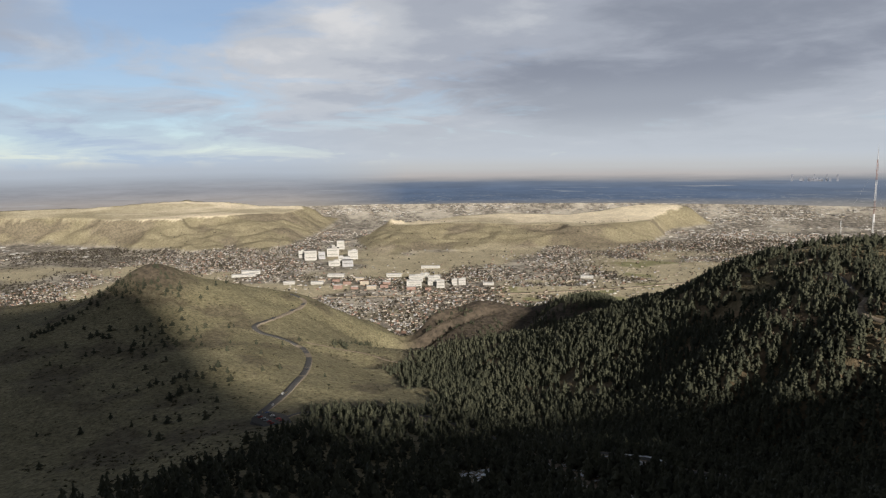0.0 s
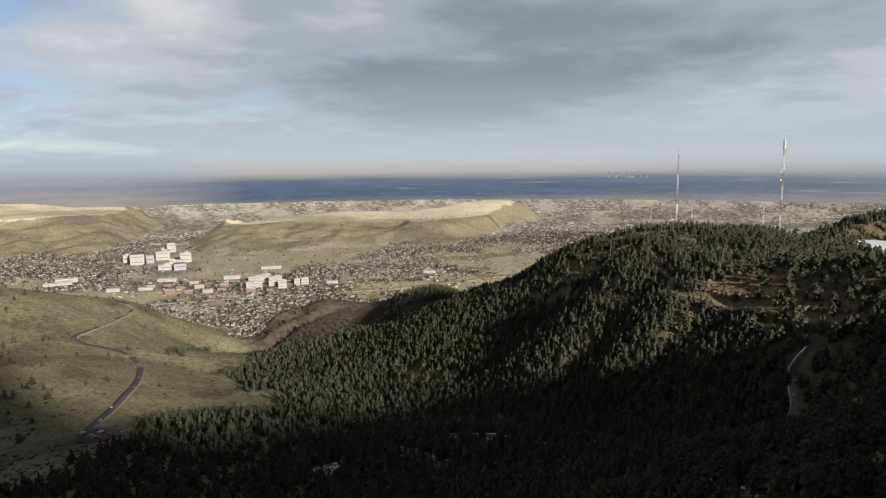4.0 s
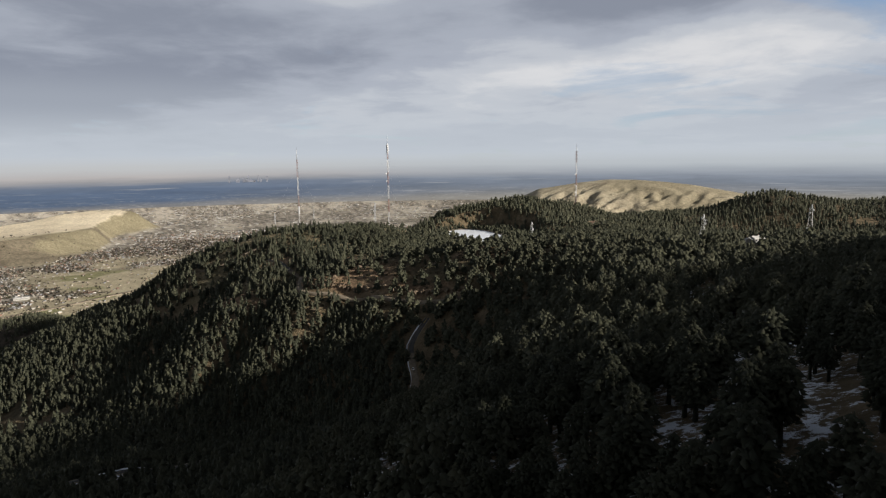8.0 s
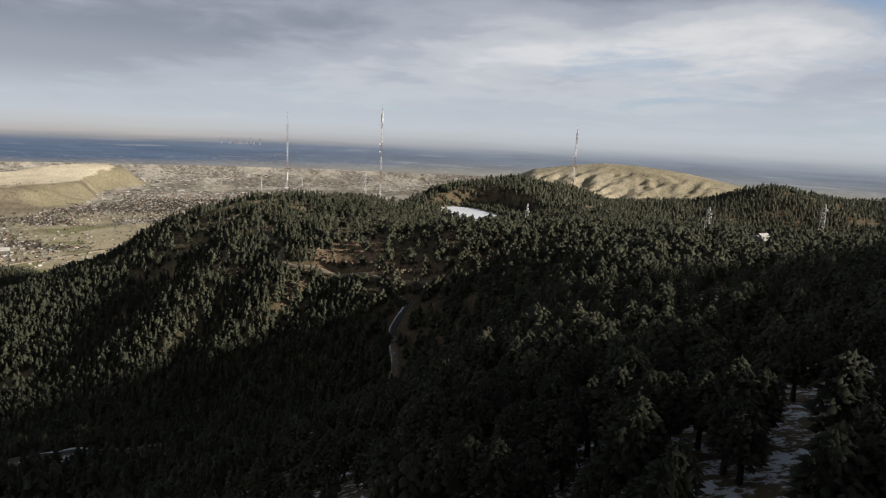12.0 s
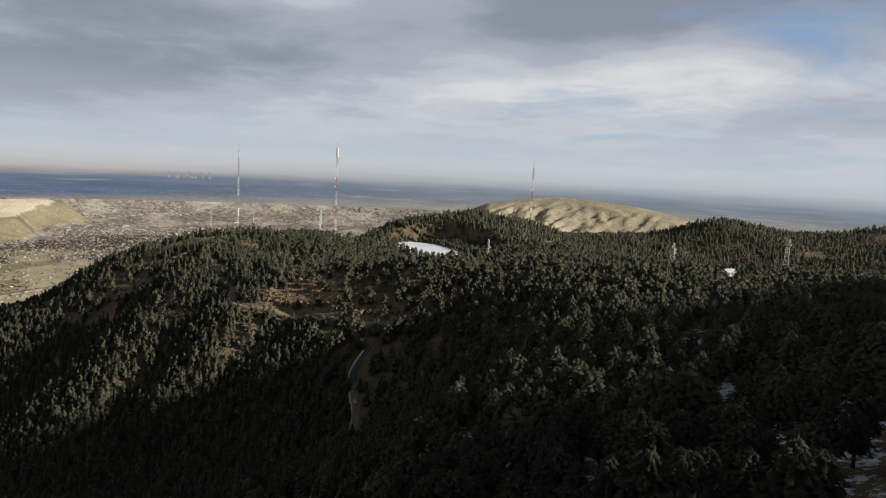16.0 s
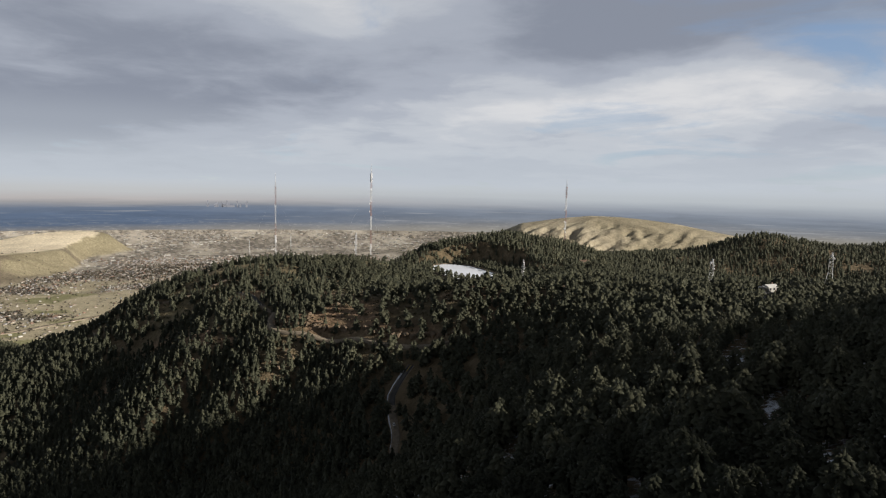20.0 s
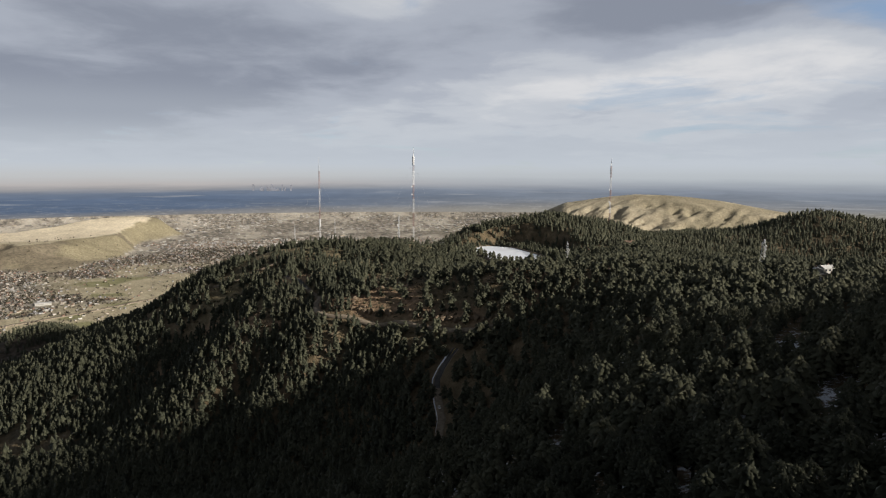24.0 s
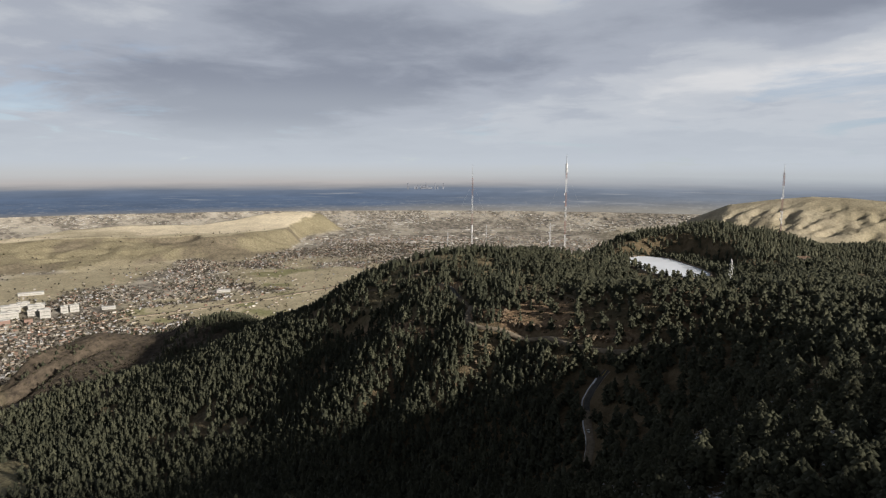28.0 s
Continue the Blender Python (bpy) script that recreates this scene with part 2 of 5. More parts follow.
def tables(x, y):
    """How far up each of the two table mountains a place lies: 0 at the foot, 1 on top."""
    az, d = polar(x, y)
    wob = fractal(x, y, 700, 4)
    spurs = np.abs(fractal(x, y, 360, 3, 0.45))
    foot = np.interp(az, (53, 54.5, 56, 57.3, 58.7, 60.7, 63.6, 67.4, 70, 73, 77, 80, 86), (7600, 7000, 6150, 5500, 5060, 4790, 5150, 5180, 5330, 5680, 6200, 6400, 7000))
    rim = np.interp(az, (53, 55, 57.2, 59, 63.5, 66.3, 68.1, 69.9, 73.7, 77, 80, 86), (9000, 8000, 7000, 6180, 6030, 5980, 5660, 5720, 6400, 6850, 6950, 7600))
    far = np.interp(az, (54.5, 56, 58.3, 61, 63.4, 66.6, 69.3, 71, 73.6, 80, 86), (8000, 7700, 7700, 7800, 8700, 9800, 9300, 8900, 8400, 8800, 9000))
    rim = np.maximum(rim, foot + 620)
    climb = (d + 130 * wob + 330 * (spurs - 0.1) - foot) / (rim - foot)
    up_north = rise(climb) * ease(far, far - 500, d) * ease(53.6, 57.8, az)
    foot = np.interp(az, (20, 22, 24, 26.3, 27.7, 29.6, 31.6, 33.9, 35.7, 36.8, 38.3, 42, 45.7, 49.4, 51.3, 53.1), (7200, 6900, 6500, 6100, 5050, 4850, 4700, 4720, 4860, 4810, 4740, 4600, 4660, 4380, 4350, 4900))
    rim = np.interp(az, (20, 24, 26.3, 28.1, 30.7, 32.5, 34.7, 38.8, 45.7, 47.5, 49.9, 53), (8000, 7500, 7000, 5950, 5450, 5320, 5330, 5330, 5360, 5380, 5500, 6000))
    rim = np.maximum(rim, foot + 480)
    far = np.interp(az, (20, 22, 23.3, 25.2, 26.9, 28.3, 30, 34.7, 39.9, 44, 47, 50, 53), (6900, 7000, 7100, 7700, 8000, 8000, 7700, 6700, 6900, 6700, 6100, 6000, 5700))
    climb = (d + 110 * wob + 300 * (spurs - 0.1) - foot) / (rim - foot)
    up_south = (rise(climb) * ease(30, 38, az) + ease(0.0, 1.0, climb) * ease(38, 30, az)) * ease(far, far - 450, d) * ease(20.5, 26, az) * ease(54.0, 50.6, az)
    return up_north, up_south


def plain(x, y):
    """The plain with its two table mountains and the bare hill to the south."""
    az, d = polar(x, y)
    wob = fractal(x, y, 900, 4)
    fine = np.abs(fractal(x, y, 150, 4, 0.55))
    z = -622 + 6 * wob - 0.006 * np.maximum(d - 6000, 0)
    up_north, up_south = tables(x, y)
    z = z + up_north * (186 + 10 * wob) - 130 * fine * up_north * (1 - up_north)
    z = z + up_south * (122 + 12 * wob + 26 * ease(34, 27, az) * ease(6000, 7300, d)) - 130 * fine * up_south * (1 - up_south)
    # crag at its near corner
    for a, far, tall, wide in ((50.0, 5560, 34, 0.3), (49.3, 5540, 22, 0.32), (47.7, 5480, 24, 0.14), (46.9, 5480, 8, 0.5)):
        z = z + tall * np.exp(-((az - a) / wide) ** 4) * np.exp(-((d - far) / 80) ** 4)
    # the bare hill to the south
    crest = np.interp(az, (-36, -33, -29, -26, -24.2, -22.9, -20.8, -18.6, -16.3, -14, -11.7, -8.3, -5.5, -3.6, -2), (0, 0.2, 0.46, 0.64, 0.72, 0.79, 0.89, 0.955, 1.0, 1.01, 0.95, 0.82, 0.5, 0.15, 0.0))
    bench = ease(4300, 4950, d)
    climb = ease(4950, 5950, d) ** 0.85
    h = crest * (0.40 * bench + 0.60 * climb) * ease(7600, 6000, d)
    skew = az * 100 + 0.30 * (d - 5400)
    spurs = np.abs(fractal(skew + 60 * wob, d * 0.42, 240, 2)) * 40 + np.abs(fractal(skew * 1.1 + 40 * wob, d * 0.62 + az * 30, 125, 5, 0.62)) * 74
    z = z + h * 412 - (spurs - 12) * np.clip(h * 2.2, 0, 1) * ease(1.0, 0.72, climb * ease(7600, 6000, d)) * ease(0.0, 0.25, climb)
    # low hills before it and to its side
    z = z + 110 * np.exp(-((az + 35) / 6) ** 2) * np.exp(-((d - 6000) / 900) ** 2)
    return z


def height(x, y):
    """Height over the town of the land at x, y."""
    x, y = np.asarray(x, float), np.asarray(y, float)
    flat_x, flat_y = x.ravel(), y.ravel()
    hills = np.empty(flat_x.shape)
    for i in range(0, len(flat_x), 20000):
        s = slice(i, i + 20000)
        d2 = (flat_x[s, None] - _knots[None, :, 0]) ** 2 + (flat_y[s, None] - _knots[None, :, 1]) ** 2
        hills[s] = _kernel(d2) @ _weights[:-1] + _weights[-1]
    hills = hills.reshape(x.shape)
    az, d = polar(x, y)
    rough = fractal(x, y, 140, 5)
    hills = hills + rough * 7 * ease(40, 300, d) + 3.5 * np.abs(fractal(x, y, 45, 3)) * ease(60, 200, d)
    away = ease(1750, 2350, d + 90 * rough)
    front = ease(-62, -48, az) * ease(125, 100, az)  # behind the viewer the foothills simply go on
    far_hills = -250 + 260 * fractal(x, y, 1400, 4) + 0.05 * np.minimum(d, 4000)
    out = hills * (1 - away) + away * (plain(x, y) * front + far_hills * (1 - front))
    out = out + 9 * np.exp(-((x + 1228) ** 2 + (y - 458) ** 2) / 48.0 ** 2)  # the grass peak's steep head
    for gx, gy, tx, ty, deep, wide in GULLIES:
        along = np.clip(((x - gx) * (tx - gx) + (y - gy) * (ty - gy)) / ((tx - gx) ** 2 + (ty - gy) ** 2), 0, 1)
        off = np.hypot(x - gx - along * (tx - gx), y - gy - along * (ty - gy)) + 10 * rough
        out = out - deep * np.exp(-(off / wide) ** 2) * (0.5 + 0.5 * along)
    # the reservoir's level floor
    pool = ease(1.12, 0.98, np.hypot((x - 58) / 88, (y - 1028) / 118))
    out = out * (1 - pool) + pool * -123.0
    return out + EYE


def gathered(x, y, z):
    """Draws far places in along the line of sight from the hovering point."""
    x, y, z = np.asarray(x, float), np.asarray(y, float), np.asarray(z, float)
    d = np.hypot(x, y)
    near = np.where(d > REACH, REACH + DRAW * (d - REACH), d)
    near = np.where(d > OUTER, REACH + DRAW * (OUTER - REACH) + GATHER * (1 - np.exp(-(d - OUTER) * DRAW / GATHER)), near)
    k = near / np.maximum(d, 1e-6)
    return x * k, y * k, EYE + (z - EYE) * k, k


def place(x, y):
    """Where the land at x, y lies in the scene, and the scale of things there."""
    gx, gy, gz, k = gathered(x, y, height(x, y))
    return gx, gy, gz, k
# ---- end of the land's plan ----

# ---- materials ----
def material(name, rough=0.9):
    m = bpy.data.materials.new(name)
    m.use_nodes = True
    t = m.node_tree
    b = t.nodes["Principled BSDF"]
    b.inputs["Roughness"].default_value = rough
    b.inputs["Specular IOR Level"].default_value = 0.15
    return m, t, b


def where(t):
    return t.nodes.new("ShaderNodeTexCoord").outputs["Object"]


def attribute(t, name):
    n = t.nodes.new("ShaderNodeAttribute")
    n.attribute_name = name
    return n.outputs["Fac"]


def bumped(t, b, fac, strength, distance):
    n = t.nodes.new("ShaderNodeBump")
    n.inputs["Strength"].default_value, n.inputs["Distance"].default_value = strength, distance
    t.links.new(fac, n.inputs["Height"])
    t.links.new(n.outputs[0], b.inputs["Normal"])


def plain_material(name, colour, rough=0.8, vary=0.25, scale=0.6, metal=0.0):
    """Paint, wood or metal with a little grime and a shade of its own for each thing."""
    m, t, b = material(name, rough)
    n = noise_tex(t, where(t), scale, 5)
    lo, hi = tuple(c * (1 - vary) for c in colour), tuple(min(1, c * (1 + vary)) for c in colour)
    col = ramp(t, n, [(0.3, lo), (0.7, hi)])
    t.links.new(col, b.inputs["Base Color"])
    b.inputs["Metallic"].default_value = metal
    return m


def land_material():
    m, t, b = material("land", 0.95)
    at = where(t)
    wood, peak, mesa, field = (attribute(t, k) for k in ("wood", "peak", "mesa", "field"))
    snow, rock, town = (attribute(t, k) for k in ("snow", "rock", "town"))
    n1, n2, n3 = noise_tex(t, at, 0.012, 6, 0.6), noise_tex(t, at, 0.09, 5, 0.62), noise_tex(t, at, 0.7, 4, 0.6)
    both = maths(t, "ADD", maths(t, "MULTIPLY", n2, 0.6), maths(t, "MULTIPLY", n1, 0.4))
    # dry winter grass
    grass = ramp(t, both, [(0.30, (0.145, 0.122, 0.072)), (0.5, (0.235, 0.21, 0.125)), (0.70, (0.34, 0.30, 0.185))])
    grass = mixed(t, maths(t, "MULTIPLY", n3, 0.5), grass, (0.12, 0.105, 0.058))
    sage = ramp(t, noise_tex(t, at, 0.22, 6, 0.75), [(0.36, grey(0.45)), (0.5, grey(1.0)), (0.64, grey(1.35))])
    grass = mixed(t, 1.0, grass, sage, "MULTIPLY")
    # needles, bare soil and grass below the pines
    floor = ramp(t, both, [(0.32, (0.045, 0.04, 0.025)), (0.5, (0.13, 0.10, 0.06)), (0.66, (0.215, 0.165, 0.105))])
    col = mixed(t, wood, grass, floor)
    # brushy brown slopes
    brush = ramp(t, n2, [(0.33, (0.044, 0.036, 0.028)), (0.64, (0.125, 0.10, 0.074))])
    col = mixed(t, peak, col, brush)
    # table mountains: straw-coloured tops, brown flanks with gullies
    straw = ramp(t, both, [(0.33, (0.42, 0.355, 0.255)), (0.62, (0.78, 0.685, 0.51))])
    col = mixed(t, mesa, col, straw)
    # town ground: gardens, streets and lots
    lots = ramp(t, noise_tex(t, at, 0.035, 6, 0.7), [(0.36, (0.085, 0.078, 0.068)), (0.5, (0.17, 0.152, 0.128)), (0.64, (0.32, 0.29, 0.24))])
    lots = mixed(t, ramp(t, noise_tex(t, at, 0.006, 5, 0.65), [(0.48, grey(0)), (0.62, grey(0.75))]), lots, (0.42, 0.385, 0.32))
    col = mixed(t, town, col, lots)
    green = ramp(t, n2, [(0.35, (0.15, 0.15, 0.075)), (0.65, (0.24, 0.23, 0.125))])
    col = mixed(t, field, col, green)
    stone = ramp(t, noise_tex(t, at, 0.25, 6, 0.7), [(0.35, (0.13, 0.085, 0.055)), (0.65, (0.40, 0.275, 0.17))])
    col = mixed(t, rock, col, stone)
    patch = ramp(t, maths(t, "ADD", maths(t, "MULTIPLY", noise_tex(t, at, 0.24, 7, 0.78), 0.75), maths(t, "MULTIPLY", snow, 0.34)), [(0.66, grey(0)), (0.70, grey(1))])
    col = mixed(t, patch, col, (0.72, 0.76, 0.82))
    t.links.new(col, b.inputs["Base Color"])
    bumped(t, b, maths(t, "ADD", n2, maths(t, "MULTIPLY", n3, 0.4)), 0.7, 3.0)
    return m


def foliage(name, dark, light, warm):
    m, t, b = material(name, 0.75)
    tint = attribute(t, "tint")
    info = t.nodes.new("ShaderNodeObjectInfo").outputs["Random"]
    n = noise_tex(t, where(t), 0.9, 3, 0.6)
    k = maths(t, "ADD", maths(t, "MULTIPLY", n, 0.4), maths(t, "MULTIPLY", maths(t, "ADD", maths(t, "MULTIPLY", tint, 0.75), maths(t, "MULTIPLY", info, 0.25)), 0.6))
    col = ramp(t, k, [(0.15, dark), (0.6, light), (0.95, warm)])
    t.links.new(col, b.inputs["Base Color"])
    return m


LAND = land_material()
NEEDLES = foliage("pine_needles", (0.022, 0.026, 0.018), (0.068, 0.070, 0.045), (0.106, 0.101, 0.062))
BARK = plain_material("pine_bark", (0.10, 0.065, 0.042), 0.95, 0.4, 3)
TWIGS = foliage("bare_twigs", (0.045, 0.038, 0.031), (0.082, 0.07, 0.056), (0.12, 0.10, 0.075))
SHRUB = foliage("shrub_leaves", (0.04, 0.042, 0.024), (0.075, 0.07, 0.04), (0.11, 0.085, 0.05))
ASPHALT = plain_material("asphalt", (0.085, 0.083, 0.08), 0.85, 0.25, 0.3)
SHOULDER = plain_material("gravel_shoulder", (0.24, 0.20, 0.15), 0.95, 0.3, 0.4)
DIRT = plain_material("dirt_track", (0.20, 0.16, 0.12), 0.95, 0.3, 0.2)
SNOW = plain_material("snow", (0.78, 0.81, 0.86), 0.7, 0.1, 0.15)
ICE = plain_material("snowy_ice", (0.80, 0.84, 0.90), 0.45, 0.06, 0.03)
STEEL_RED = plain_material("red_tower_paint", (0.22, 0.14, 0.125), 0.6, 0.2, 0.3)
STEEL_WHITE = plain_material("white_tower_paint", (0.5, 0.5, 0.5), 0.6, 0.1, 0.3)
STEEL = plain_material("galvanised_steel", (0.45, 0.46, 0.47), 0.5, 0.15, 0.5, 0.3)
WALL_PALE = plain_material("pale_stucco", (0.37, 0.36, 0.33), 0.9, 0.16, 0.12)
WALL_TAN = plain_material("tan_siding", (0.34, 0.29, 0.225), 0.9, 0.2, 0.12)
WALL_BRICK = plain_material("red_brick", (0.23, 0.15, 0.12), 0.9, 0.25, 0.2)
WALL_GREY = plain_material("grey_siding", (0.31, 0.31, 0.31), 0.9, 0.15, 0.12)
ROOF_GREY = plain_material("grey_shingles", (0.14, 0.135, 0.13), 0.9, 0.3, 0.2)
ROOF_BROWN = plain_material("brown_shingles", (0.19, 0.13, 0.095), 0.9, 0.3, 0.2)
ROOF_WHITE = plain_material("white_roofing", (0.52, 0.51, 0.49), 0.8, 0.2, 0.08)
TINTED = plain_material("tinted_window_band", (0.17, 0.165, 0.16), 0.4, 0.3, 0.1)
PANE = plain_material("dark_window_glass", (0.03, 0.035, 0.045), 0.15, 0.1, 0.2)
ROCK = plain_material("tawny_rock", (0.17, 0.13, 0.09), 0.95, 0.45, 0.15)


# ---- builders ----
def mesh_of(name, verts, faces, mat, smooth=False, **layers):
    me = bpy.data.meshes.new(name)
    verts, faces = np.asarray(verts, np.float32), np.asarray(faces, np.int32)
    me.vertices.add(len(verts))
    me.vertices.foreach_set("co", verts.ravel())
    n, k = faces.shape
    me.loops.add(n * k)
    me.loops.foreach_set("vertex_index", faces.ravel())
    me.polygons.add(n)
    me.polygons.foreach_set("loop_start", np.arange(0, n * k, k, dtype=np.int32))
    for key, values in layers.items():
        me.attributes.new(key, "FLOAT", "POINT").data.foreach_set("value", np.asarray(values, np.float32))
    me.update(calc_edges=True)
    me.validate()
    me.polygons.foreach_set("use_smooth", np.full(len(me.polygons), smooth))
    me.materials.append(mat)
    return me


def part(name, bm, mat, parent, label=""):
    """Links a bmesh, or a mesh that is shared, as one object under a thing or a part."""
    me = bm
    if not isinstance(bm, bpy.types.Mesh):
        me = bpy.data.meshes.new(name)
        bm.to_mesh(me)
        bm.free()
        me.materials.append(mat)
    ob = new(name, me)
    ob.parent = parent
    return tagged(ob, label)


def thing(name, m, label, category, group="", kind=""):
    ob = new(name)
    ob.matrix_basis = m
    return tagged(ob, label, category, group, kind)


def add_box(bm, cx, cy, z0, sx, sy, sz, turn=0.0):
    m = Matrix.Translation((cx, cy, z0 + sz / 2)) @ Matrix.Rotation(turn, 4, "Z") @ Matrix.Diagonal((sx, sy, sz, 1))
    return bmesh.ops.create_cube(bm, size=1, matrix=m)["verts"]


def add_bar(bm, a, b, thick, sides=4):
    a, b = Vector(a), Vector(b)
    m = Matrix.Translation((a + b) / 2) @ (b - a).to_track_quat("Z", "Y").to_matrix().to_4x4()
    bmesh.ops.create_cone(bm, cap_ends=True, segments=sides, radius1=thick / 2, radius2=thick / 2, depth=(b - a).length, matrix=m)


def box_mesh(name, mat, sx, sy, sz):
    bm = bmesh.new()
    add_box(bm, 0, 0, 0, sx, sy, sz)
    me = bpy.data.meshes.new(name)
    bm.to_mesh(me)
    bm.free()
    me.materials.append(mat)
    return me

GLADES = ((137, 350), (124, 288), (98, 224), (91, 209), (119, 225), (131, 229), (102, 186), (80, 172), (80, 228), (43, 208), (59, 139), (74, 136), (65, 112), (45, 128), (-254, 286), (-246, 278), (-262, 280))


# ---- the ground: one sheet from under the camera to the horizon ----
def cover_of(x, y):
    """How far each place is wooded, brushy, straw-covered, green, snowy, rocky or built up."""
    az, d = polar(x, y)
    f1, f2 = fractal(x, y, 120, 4), fractal(x, y, 420, 3)
    left_edge = 40 + 10 * ease(560, 860, d) - 15 * ease(950, 1330, d)  # bearing at which the mountain's woods end
    beyond = ease(-40, 30, (y - 400) + 0.42 * (x + 200))            # the mountain's side of the gulch
    mountain = ease(2300, 2050, d) * beyond * ease(2.0, -2.0, az - left_edge + 5 * f1)
    spur = ease(700, 610, d + 60 * f1 + 240 * ease(52, 72, az)) * ease(80, 66, az + 8 * f1)
    wood = np.clip(np.maximum(mountain, spur), 0, 1)
    south = ease(-64, -50, az)
    wood = np.maximum(wood, (1 - south) * ease(2600, 2200, d))
    wood = np.maximum(wood, ease(135, 150, az))
    top = ease(240, 120, np.hypot((x + 200) * 0.8, y - 880))       # grassy top of the west knob
    thin = ease(36, 48, az) * ease(640, 600, d)                       # open brush on the near spur
    wood = wood * (1 - 0.62 * thin)
    top = np.maximum(top * ease(-330, -270, x), 0.25 * ease(130, 60, np.hypot((x + 30) * 0.8, (y - 660))))
    wood = np.maximum(wood, ease(75, 45, np.hypot(x + 480, y - 550)))
    flat = plain(x, y)
    up_north, up_south = tables(x, y)
    streak = fractal(x * 0.6 + y * 0.4, y * 0.6 - x * 0.4, 520, 4)
    on_mesa = np.maximum(ease(0.985, 1.0, up_north), ease(0.975, 1.0, up_south)) * ease(2500, 3500, d)
    bare = np.exp(-np.abs((az + 15) / 15) ** 6) * ease(4300, 4700, d) * ease(7800, 7200, d)
    dull = ease(70, 75, az) * 0.5  # browner northern end
    mesa = np.clip(np.maximum(on_mesa * (0.5 + 0.5 * ease(-0.2, 0.15, streak)) * (1 - dull), bare * (0.25 + 0.25 * ease(-0.3, 0.2, f2))), 0, 1)
    brown = ease(2450, 2300, d) * ease(900, 1050, d) * ease(30, 33, az) * ease(50.5, 47.5, az)
    table = np.maximum(ease(0.03, 0.12, up_north), ease(0.03, 0.12, up_south))
    flank = table * (1 - on_mesa) * (0.30 + 0.5 * ease(0.0, 0.3, fractal(x, y, 260, 4)))
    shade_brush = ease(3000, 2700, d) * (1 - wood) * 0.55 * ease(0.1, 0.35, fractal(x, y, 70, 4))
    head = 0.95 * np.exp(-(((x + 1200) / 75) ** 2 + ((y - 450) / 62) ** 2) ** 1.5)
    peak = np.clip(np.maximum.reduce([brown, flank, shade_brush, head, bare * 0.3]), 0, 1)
    mesa = np.maximum(mesa, 0.10 * table * (1 - on_mesa))  # thin straw on the talus
    town = ease(2150, 2350, d) * (1 - table) * (1 - bare)
    golf = ease(-0.12, 0.0, fractal(x, y, 260, 3) + 0.33) * ease(24, 26, az) * np.maximum(ease(42, 39, az) * ease(2850, 2980, d) * ease(3520, 3420, d), ease(32, 30, az) * ease(3600, 3700, d) * ease(4350, 4200, d))
    field = golf * ease(0.1, 0.3, fractal(x, y, 130, 3))
    open_land = np.maximum(golf, ease(0.12, 0.3, fractal(x + 900, y, 700, 3)) * ease(2300, 2600, d) * ease(-2, 4, az))
    open_land = np.maximum(open_land, 0.95 * ease(35, 31, az) * ease(5000, 4600, d) * ease(0.22, 0.08, fractal(x + 400, y, 430, 2)) * ease(-2, 4, az))
    open_land = open_land * ease(5000, 4600, d) * np.maximum(ease(2500, 2950, d), ease(38, 34, az))
    town = np.clip(town * (1 - 0.9 * open_land), 0, 1)
    mesa = np.maximum(mesa, np.where(town < 0.9, open_land * 0.32 * ease(2300, 2500, d), 0))
    shelf = ease(480, 300, d) + 0.6 * ease(700, 520, np.hypot(x - 180, y - 420))
    shelf = shelf + 0.5 * ease(80, 20, np.hypot(x - 85, y - 115))
    snow = np.clip(shelf * 0.6 + 0.1 * wood, 0, 0.78) * wood * (1 - 0.7 * top)
    for gx, gy in GLADES:
        snow = np.maximum(snow, 0.9 * ease(15, 5, np.hypot(x - gx, (y - gy) * 0.8)))
    rock = ease(0.12, 0.25, fractal(x + 300, y, 60, 4)) * ease(150, 60, np.abs(y - 690 + 0.35 * (x + 150))) * ease(330, 230, np.abs(x + 130))
    cut = np.interp(x, (-134, -106, -67, -30, 10), (648, 635, 616, 588, 567))  # rock face above the bend road
    rock = np.clip(np.maximum(rock, ease(14, 6, np.abs(y - cut - 6)) * ease(-145, -132, x) * ease(14, 0, x)), 0, 1) * 0.85
    wood = np.clip(wood * (1 - 0.6 * top * ease(-0.2, 0.15, f1)), 0, 1)
    return dict(wood=wood, peak=peak, mesa=mesa, field=field, snow=snow, rock=rock, town=town)


